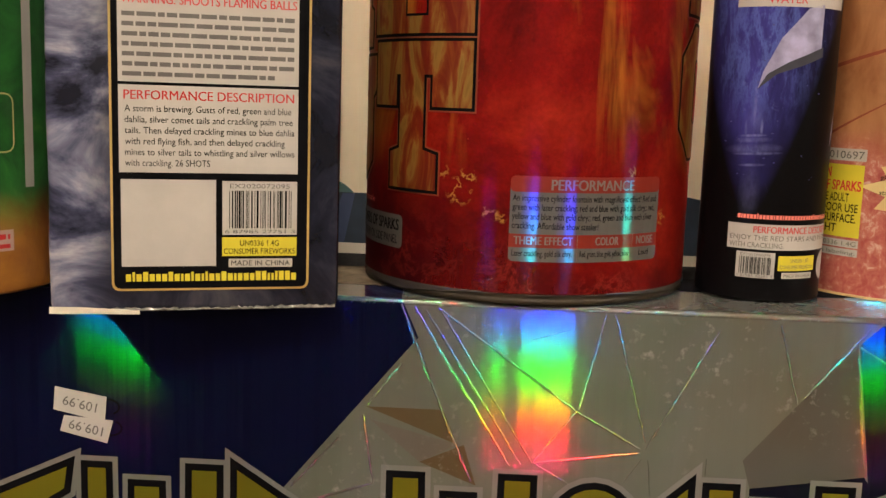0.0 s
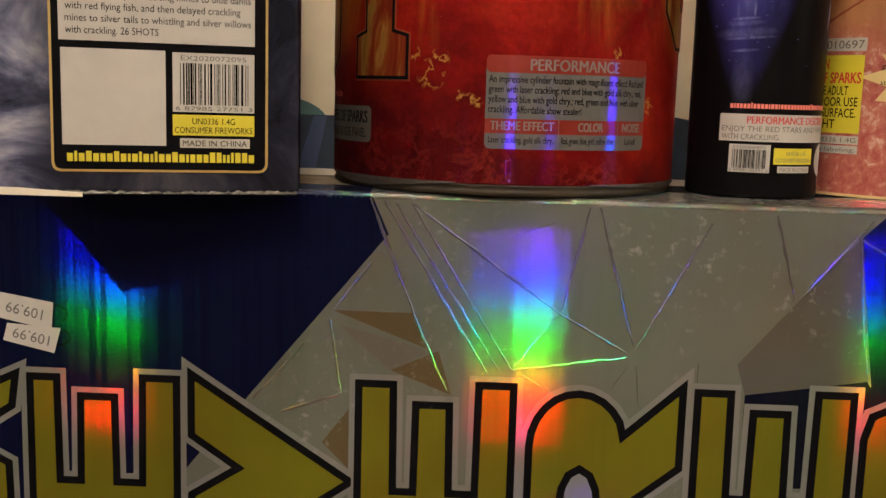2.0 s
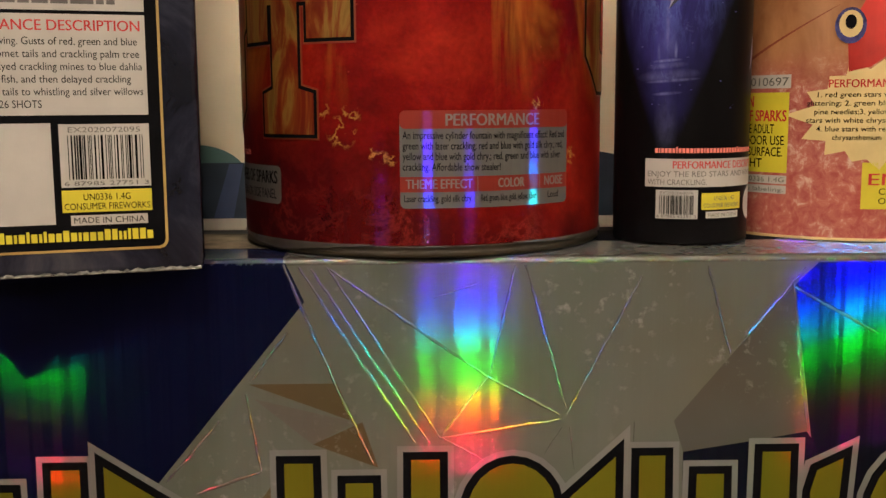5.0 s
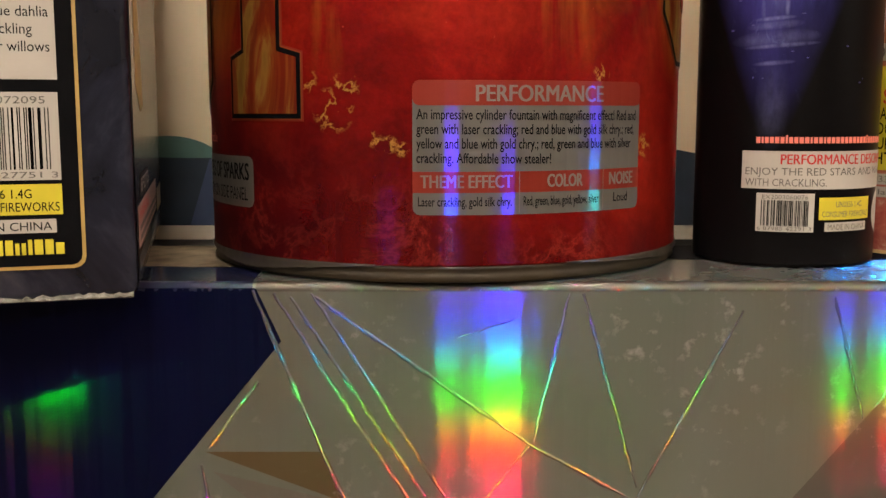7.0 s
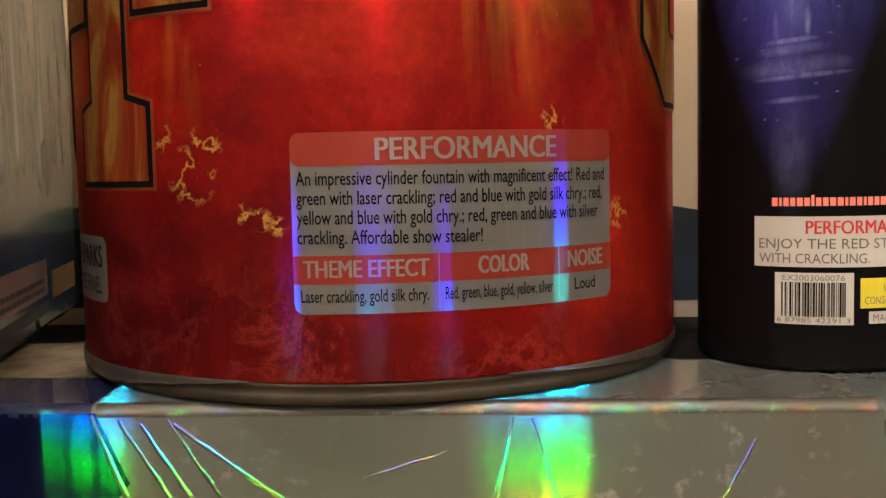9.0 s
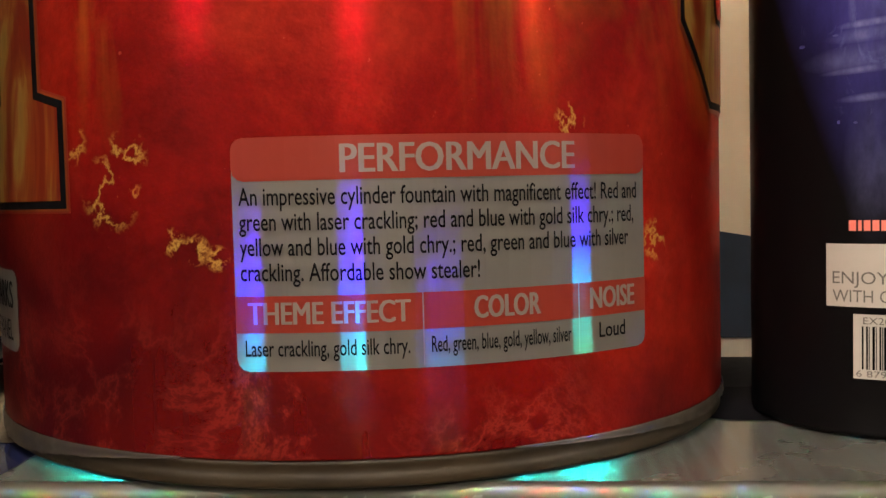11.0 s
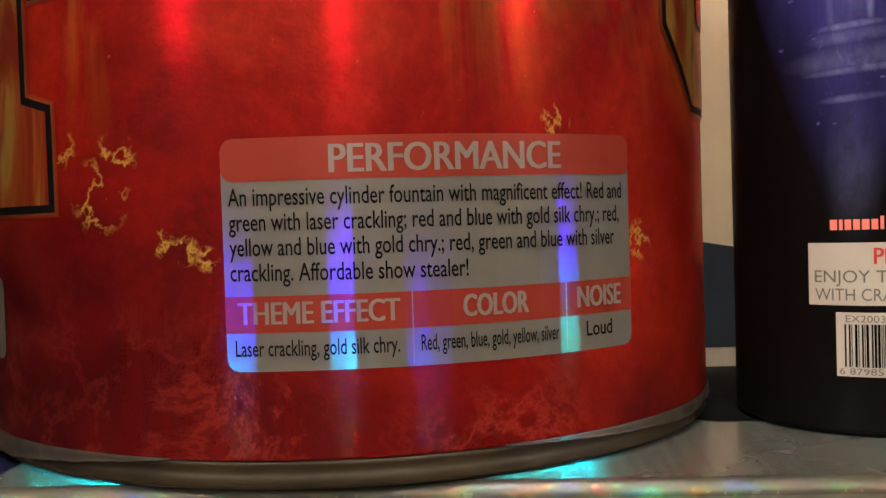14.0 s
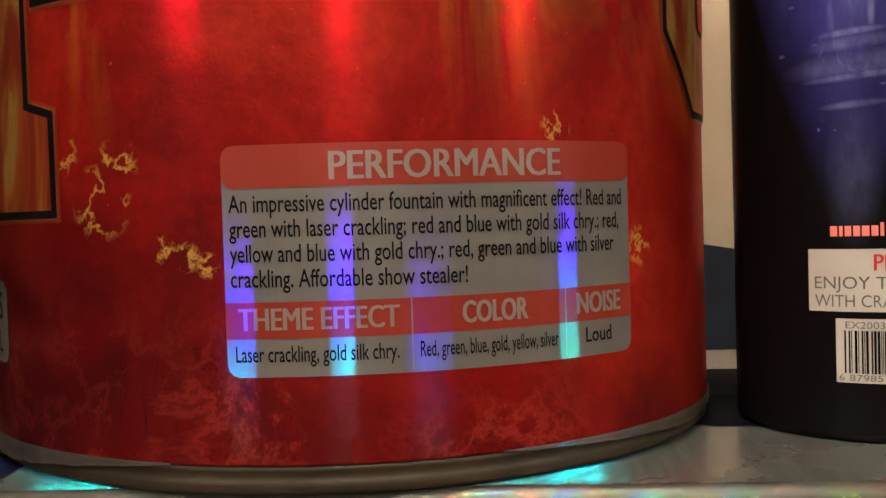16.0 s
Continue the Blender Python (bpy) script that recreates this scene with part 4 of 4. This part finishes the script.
tube_sheet("claw_shade", [[(on_tube(32), 0.1165), (on_tube(0), 0.1095), (on_tube(-18), 0.1040), (on_tube(-26), 0.0970), (on_tube(-10), 0.1040), (on_tube(10), 0.1075), (on_tube(32), 0.1120)]], 2, M["claw_dark"], tube)
tube_sheet("feather_mark", [[(on_tube(66), 0.079), (on_tube(58), 0.072), (on_tube(60), 0.080), (on_tube(66), 0.088)]], 1, M["claw"], tube)
top_band = tube_sheet("heading_label", [rect(on_tube(-50), on_tube(60), 0.1335, 0.150)], 1, M["paper"], tube, "white heading label")
tube_words("WATER", -22, 12, 0.1350, 0.0035, 2, M["red_ink"], top_band, 0.01)


# ---- orange can ----
OR = 0.062
keg = thing("orange_firework", pose(0.200, 0.0935, Z0 + 0.0006), "orange and pink speckled round firework with yellow labels", "firework", "fireworks on the carton")
part("body", lathe([(OR - 0.001, 0.0), (OR, 0.001), (OR, 0.199), (OR - 0.001, 0.2), (0.001, 0.2)], 160), M["orange"], keg, "orange and speckled pink printed wrap", True)
part("base_edge", lathe([(OR - 0.004, -0.0004), (OR + 0.0003, 0.0), (OR + 0.0004, 0.0012), (OR - 0.002, 0.0014)], 160), M["straw"], keg)


def on_keg(deg):
    return math.radians(deg) * OR


def keg_sheet(name, shapes, layer, material, parent, label=""):
    return part(name, sheet(shapes, layer * LIFT, OR), material, parent, label)


def keg_words(words, d0, d1, z, cap, layer, material, parent, bold=0.0):
    return small_print("printed_line", writing(words, on_keg(d0), on_keg(d1), z, cap, layer * LIFT, OR, bold), material, parent)


# ---- green can ----
GR = 0.05
grn = thing("green_firework", pose(-0.2637, 0.0000, Z0 + 0.0006), "green and amber round firework beside the storm box", "firework", "fireworks on the carton")
part("body", lathe([(GR - 0.001, 0.0), (GR, 0.001), (GR, 0.199), (GR - 0.001, 0.2), (0.001, 0.2)], 96), M["green"], grn, "green and amber printed wrap", True)

# ---- storm box ----
BA = math.degrees(math.atan(0.302))
BW, BD, BH, SKEW = 0.1135, 0.190, 0.2, math.tan(radians(3.3))  # the sides stand a little askew
cake = thing("firework_box", pose(-0.0800, -0.0263, Z0 + 0.0004, 0, 0, BA), "blue-grey storm cloud firework box with white panels", "firework", "fireworks on the carton")


def crumpled_box():
    """A tightly film-wrapped box: softly rounded edges and small dents."""
    bm = box_bm(-BW, 0, 0, BD, 0.0006, BH, 0.0022, 3)
    for _ in range(4):
        long = [e for e in bm.edges if e.calc_length() > 0.03]
        bmesh.ops.subdivide_edges(bm, edges=long, cuts=1, use_grid_fill=True)
    for v in bm.verts:
        v.co.x += v.co.y * SKEW
        d = noise.noise(v.co * 45.0) * 0.0007
        edge = min(abs(v.co.x - v.co.y * SKEW), abs(v.co.x - v.co.y * SKEW + BW))
        if edge < 0.004 or v.co.z < 0.004:
            d *= 1.6
        if v.co.y > 0.001 or edge < 0.004 or v.co.z < 0.006:
            v.co += Vector((d, d * 0.6, 0))
    return bm


part("wrap", crumpled_box(), M["storm"], cake, "glossy cloud-printed film wrap", True)


def box_sheet(name, shapes, layer, material, parent, label=""):
    return part(name, sheet(shapes, layer * LIFT + 0.0003), material, parent, label)


def box_words(words, u0, u1, v, cap, layer, material, parent, bold=0.0):
    return small_print("printed_line", writing(words, u0, u1, v, cap, layer * LIFT + 0.0003, 0, bold), material, parent)


frame_gold = box_sheet("gold_border", [rect(-0.0902, -0.0122, 0.0087, 0.150, 0.003)], 1, M["gold"], cake, "thin gold border line")
panel = box_sheet("black_panel", [rect(-0.0893, -0.0131, 0.0096, 0.149, 0.0025)], 2, M["ink"], cake, "black information panel")
warn = box_sheet("warning_panel", [rect(-0.0868, -0.0172, 0.0915, 0.1260)], 3, M["paper"], cake, "white warning panel with small print")
box_words("WARNING: SHOOTS FLAMING BALLS", -0.0855, -0.0182, 0.1215, 0.0034, 4, M["red_ink"], warn, 0.008)
for k in range(7):
    tagged(box_sheet("small_print", bars(-0.0852, -0.0190 - (0.006 if k == 6 else 0), 0.1165 - 0.0038 * k, 0.0017, 40 + k, 0.006), 4, M["grey_ink"], warn), kind="stuff")
text_panel = box_sheet("description_panel", [rect(-0.0868, -0.0172, 0.0562, 0.0903)], 3, M["paper"], cake, "white panel describing the effects")
box_words("PERFORMANCE DESCRIPTION", -0.0848, -0.0190, 0.0848, 0.0036, 4, M["red_ink"], text_panel, 0.008)
for k, (line, u1) in enumerate((("A storm is brewing. Gusts of red, green and blue", -0.0200), ("dahlia, silver comet tails and crackling palm tree", -0.0194), ("tails. Then delayed crackling mines to blue dahlia", -0.0186),
                                ("with red flying fish, and then delayed crackling", -0.0225), ("mines to silver tails to whistling and silver willows", -0.0186), ("with crackling. 26 SHOTS", -0.0520))):
    box_words(line, -0.0845, u1, 0.0800 - 0.00425 * k, 0.0026, 4, M["ink"], text_panel)
box_sheet("square_panel", [rect(-0.0863, -0.0497, 0.0186, 0.0535)], 3, M["paper"], cake, "blank white square panel")
code = box_sheet("barcode_panel", [rect(-0.0472, -0.0173, 0.0313, 0.0531)], 3, M["paper"], cake, "white panel with a barcode")
box_words("EX2020072095", -0.0442, -0.0203, 0.0503, 0.0018, 4, M["grey_ink"], code)
tagged(box_sheet("barcode", barcode(-0.0445, -0.0193, 0.0340, 0.0493, 21), 4, M["ink"], code), kind="stuff")
box_words("6 87985 27751 3", -0.0462, -0.0180, 0.0319, 0.0015, 4, M["grey_ink"], code)
yel = box_sheet("yellow_panel", [rect(-0.0473, -0.0173, 0.0226, 0.0303)], 3, M["yellow"], cake, "yellow panel with black print")
box_words("UN0336 1.4G", -0.0402, -0.0245, 0.0268, 0.0023, 4, M["ink"], yel)
box_words("CONSUMER FIREWORKS", -0.0466, -0.0180, 0.0235, 0.0023, 4, M["ink"], yel)
org = box_sheet("origin_panel", [rect(-0.0447, -0.0190, 0.0180, 0.0215)], 3, M["paper"], cake)
box_words("MADE IN CHINA", -0.0437, -0.0200, 0.0187, 0.0021, 4, M["ink"], org)
tagged(box_sheet("web_address_shape", letter_bars(-0.0848, -0.0170, 0.0125, 0.0040, 23), 3, M["yellow"], cake, "yellow bars of a printed line"), kind="stuff")


def side_sheet(name, shapes, layer, material, parent, label=""):
    bm = sheet(shapes, layer * LIFT + 0.0004)
    bmesh.ops.rotate(bm, verts=bm.verts[:], cent=(0, 0, 0), matrix=Matrix.Rotation(radians(90 - 3.3), 3, "Z"))
    return part(name, bm, material, parent, label)


side_sheet("side_print", [rect(0.0025, BD - 0.0025, 0.003, BH - 0.003)], 0, M["storm_side"], cake, "grey wisps over dark trees")
side_sheet("gold_mark", [[(0.018, 0.056), (0.040, 0.048), (0.056, 0.050), (0.050, 0.066), (0.038, 0.088), (0.020, 0.094)]], 1, M["gold"], cake, "golden painted patch")
plate = side_sheet("code_plate", [rect(0.022, 0.075, 0.0243, 0.0310)], 1, M["ink"], cake, "black plate with a pale code")
pink = side_sheet("side_label", [rect(0.008, 0.134, 0.0118, 0.0232)], 1, M["pink_label"], cake, "pale pink warning label")


def side_words(words, u0, u1, v, cap, layer, material, parent):
    bm = writing(words, u0, u1, v, cap, layer * LIFT + 0.0004)
    bmesh.ops.rotate(bm, verts=bm.verts[:], cent=(0, 0, 0), matrix=Matrix.Rotation(radians(90 - 3.3), 3, "Z"))
    return small_print("printed_line", bm, material, parent)


side_words("BP2775", 0.026, 0.072, 0.0258, 0.0040, 2, M["paper"], plate)
side_words("WARNING:", 0.014, 0.070, 0.0188, 0.0036, 2, M["red_ink"], pink)
for k in range(2):
    tagged(side_sheet("small_print", bars(0.014, 0.129, 0.0133 + 0.0027 * k, 0.0015, 60 + k, 0.007), 2, M["grey_ink"], pink), kind="stuff")
side_sheet("side_label", [rect(0.142, 0.183, 0.0095, 0.0185)], 1, M["gold"], cake)
side_sheet("side_label", [rect(0.008, 0.134, 0.0060, 0.0098)], 1, M["claw_dark"], cake)


def film_lip():
    """The gathered seam of shrink film along the box's foot."""
    bm = bmesh.new()
    rng = random.Random(8)
    n, rows = 90, []
    for k in range(n + 1):
        u = -BW + 0.001 + (BW - 0.002) * k / n
        out, rise = 0.0005 + rng.uniform(0, 0.0008), 0.0014 + rng.uniform(-0.0005, 0.0009)
        rows.append([bm.verts.new((u, 0.0006, rise)), bm.verts.new((u, -out * 0.7, rise * 0.55)), bm.verts.new((u, -out, 0.0006)), bm.verts.new((u, 0.0006, 0.0002))])
    for p, q in zip(rows, rows[1:]):
        for k in range(3):
            bm.faces.new((p[k], p[k + 1], q[k + 1], q[k]))
    bmesh.ops.recalc_face_normals(bm, faces=bm.faces[:])
    return bm


part("film_seam", film_lip(), M["film_lip"], cake, "crinkled shiny film seam", True)
part("paper_edge", sheet([[(-BW, 0.0006), (-BW + 0.034, -0.0004), (-BW + 0.034, 0.0012), (-BW + 0.012, 0.0030), (-BW, 0.0034)]], 0.0032), M["board"], cake, "torn cream paper edge")

# ---- print on the orange can ----
num = keg_sheet("number_label", [rect(on_keg(-88), on_keg(-41.5), 0.0650, 0.0708)], 1, M["paper"], keg, "pale number label")
keg_words("EX2011010697", -78, -42.5, 0.0661, 0.0036, 2, M["grey_ink"], num)
yl = keg_sheet("caution_label", [rect(on_keg(-88), on_keg(-42), 0.0284, 0.0632)], 1, M["yellow"], keg, "yellow caution label")
keg_words("CAUTION", -73, -58, 0.0570, 0.0048, 2, M["red_ink"], yl, 0.012)
keg_words("SHOWER OF SPARKS", -82, -43, 0.0508, 0.0048, 2, M["red_ink"], yl, 0.012)
for k, (line, d1) in enumerate((("UNDER CLOSE ADULT", -48), ("FOR OUTDOOR USE", -43.5), ("ON LEVEL SURFACE.", -44), ("AND LIGHT", -53))):
    keg_words(line, -78, d1, 0.0455 - 0.0050 * k, 0.0040, 2, M["ink"], yl, 0.008)
ft = keg_sheet("foot_label", [rect(on_keg(-88), on_keg(-42), 0.0235, 0.0272)], 1, M["paper"], keg)
keg_words("FIREWORKS UN0336 1.4G", -87, -43, 0.0243, 0.0022, 2, M["grey_ink"], ft)
ft = keg_sheet("foot_label", [rect(on_keg(-88), on_keg(-42), 0.0192, 0.0228)], 1, M["paper"], keg)
keg_words("with its labeling.", -72, -43, 0.0201, 0.0019, 2, M["grey_ink"], ft)


def burst(cu, cv, inner, outer, n, seed):
    rng = random.Random(seed)
    out = []
    for k in range(2 * n):
        r = (outer * rng.uniform(0.8, 1.15)) if k % 2 else inner * rng.uniform(0.92, 1.05)
        a = math.pi * k / n
        out.append((cu + 1.25 * r * math.cos(a), cv + r * math.sin(a)))
    return out


sb = keg_sheet("star_burst", [burst(on_keg(-10), 0.0535, 0.0190, 0.0255, 15, 2)], 1, M["straw"], keg, "pale yellow burst with small print")
keg_words("PERFORMANCE", -27, 0, 0.0650, 0.0034, 2, M["red_ink"], sb, 0.010)
for k, (line, d0, d1) in enumerate((("1. red green stars with", -31, -1), ("glittering; 2. green blue", -35, -3), ("pine needles;3. yellow", -32, -4), ("stars with white chrysan", -35, -3), ("4. blue stars with red", -31, -4), ("chrysanthemum", -25, -7))):
    keg_words(line, d0, d1, 0.0610 - 0.0036 * k, 0.0022, 2, M["ink"], sb, 0.004)
keg_sheet("crimson_mark", [[(on_keg(-20), 0.0715), (on_keg(-12), 0.0735), (on_keg(-4), 0.080), (on_keg(-4), 0.100), (on_keg(-14), 0.103), (on_keg(-21), 0.088)]], 2, M["blob"], keg, "glossy crimson shape")
keg_sheet("round_mark", [oval(on_keg(-20), 0.0905, 0.0062, 0.0075)], 3, M["foam"], keg)
keg_sheet("round_mark", [oval(on_keg(-20), 0.0912, 0.0046, 0.0056)], 4, M["straw"], keg)
keg_sheet("round_mark", [oval(on_keg(-20), 0.0920, 0.0022, 0.003)], 5, M["ink"], keg)
keg_sheet("dark_branch", [[(on_keg(-62), 0.0760), (on_keg(-26), 0.0980), (on_keg(-24), 0.0995), (on_keg(-62), 0.0775)]], 1, M["branch"], keg)
keg_sheet("dark_branch", [[(on_keg(-75), 0.104), (on_keg(-22), 0.121), (on_keg(-22), 0.1225), (on_keg(-75), 0.106)]], 1, M["branch"], keg)
foot = keg_sheet("foot_mark", [rect(on_keg(-13.5), on_keg(30), 0.0138, 0.0335)], 1, M["yellow"], keg, "yellow label with red word")
keg_words("EMITS", -11, 14, 0.0240, 0.0050, 2, M["red_ink"], foot, 0.012)
for k in range(2):
    keg_words(("CAREFULLY READ", "OTHER CAUTIONS")[k], -7, 26, 0.0200 - 0.0040 * k, 0.0027, 2, M["ink"], foot)

# ---- print on the green can ----
def on_green(deg):
    return math.radians(deg) * GR


def green_sheet(name, shapes, layer, material, label=""):
    return part(name, sheet(shapes, layer * LIFT, GR), material, grn, label)


green_sheet("white_stripe", [rect(on_green(70), on_green(76), 0.045, 0.19)], 1, M["paper"], "white upright stripe")
green_sheet("pink_label", [rect(on_green(-10), on_green(62), 0.0185, 0.0275)], 1, M["pink_label"], "pale label with pink print")
tagged(green_sheet("small_print", bars(on_green(-8), on_green(60), 0.0235, 0.0022, 80, 0.006) + bars(on_green(-8), on_green(60), 0.0197, 0.0018, 81, 0.006), 2, M["red_ink"]), kind="stuff")
for z0, z1, d0, d1 in ((0.056, 0.066, 10, 40), (0.070, 0.094, 20, 55), (0.100, 0.125, 5, 45), (0.060, 0.085, 48, 64)):
    ring = rect(on_green(d0), on_green(d1), z0, z1, 0.004)
    green_sheet("outline_mark", [ring], 1, M["straw"])
    green_sheet("inner_mark", [grow(ring, -0.0007)], 2, M["green"])

# ---- behind the carton ----
back = solid("black_carton", box_bm(-0.5, 0.5, 0.09, 0.42, 0, CARTON - 0.012, 0.002), M["ink"], pose(0, 0, Z0 - CARTON), "plain black carton behind the foil carton", "carton")
backdrop = thing("display_box", pose(0, 0.2, Z0 - 0.012), "tall beige box printed with dark blue hills", "box")
part("body", box_bm(-0.46, 0.46, 0, 0.12, 0.0002, 0.40, 0.001), M["beige"], backdrop, "plain beige printed card")


def hill(x0, x1, base, tops):
    n = len(tops) - 1
    return [(x0, base)] + [(x1, base)] + [(x1 + (x0 - x1) * k / n, z) for k, z in enumerate(tops)]


part("border_strip", sheet([rect(-0.46, 0.46, 0.0, 0.0068)], 1 * LIFT), M["board"], backdrop, "cream bottom border")
part("teal_hill", sheet([oval(-0.131, 0.030, 0.030, 0.0195, 32)], 1 * LIFT), M["teal"], backdrop, "dull teal printed hill")
part("slate_hill", sheet([hill(-0.46, 0.07, 0.0068, (0.034, 0.038, 0.040, 0.039, 0.039, 0.040, 0.037, 0.033, 0.034, 0.040, 0.050, 0.055))], 2 * LIFT), M["slate"], backdrop, "dark slate printed hill")
part("slate_hill", sheet([hill(0.0705, 0.46, 0.0068, (0.02, 0.022, 0.02, 0.024, 0.03, 0.028, 0.026, 0.030, 0.036, 0.043, 0.05))], 2 * LIFT), M["slate"], backdrop, "dark slate printed hill")
part("blue_stripe", sheet([[(-0.1215, 0.007), (-0.110, 0.007), (-0.1035, 0.0385), (-0.1115, 0.0385)]], 3 * LIFT), M["stripe"], backdrop, "dull blue printed stripe")
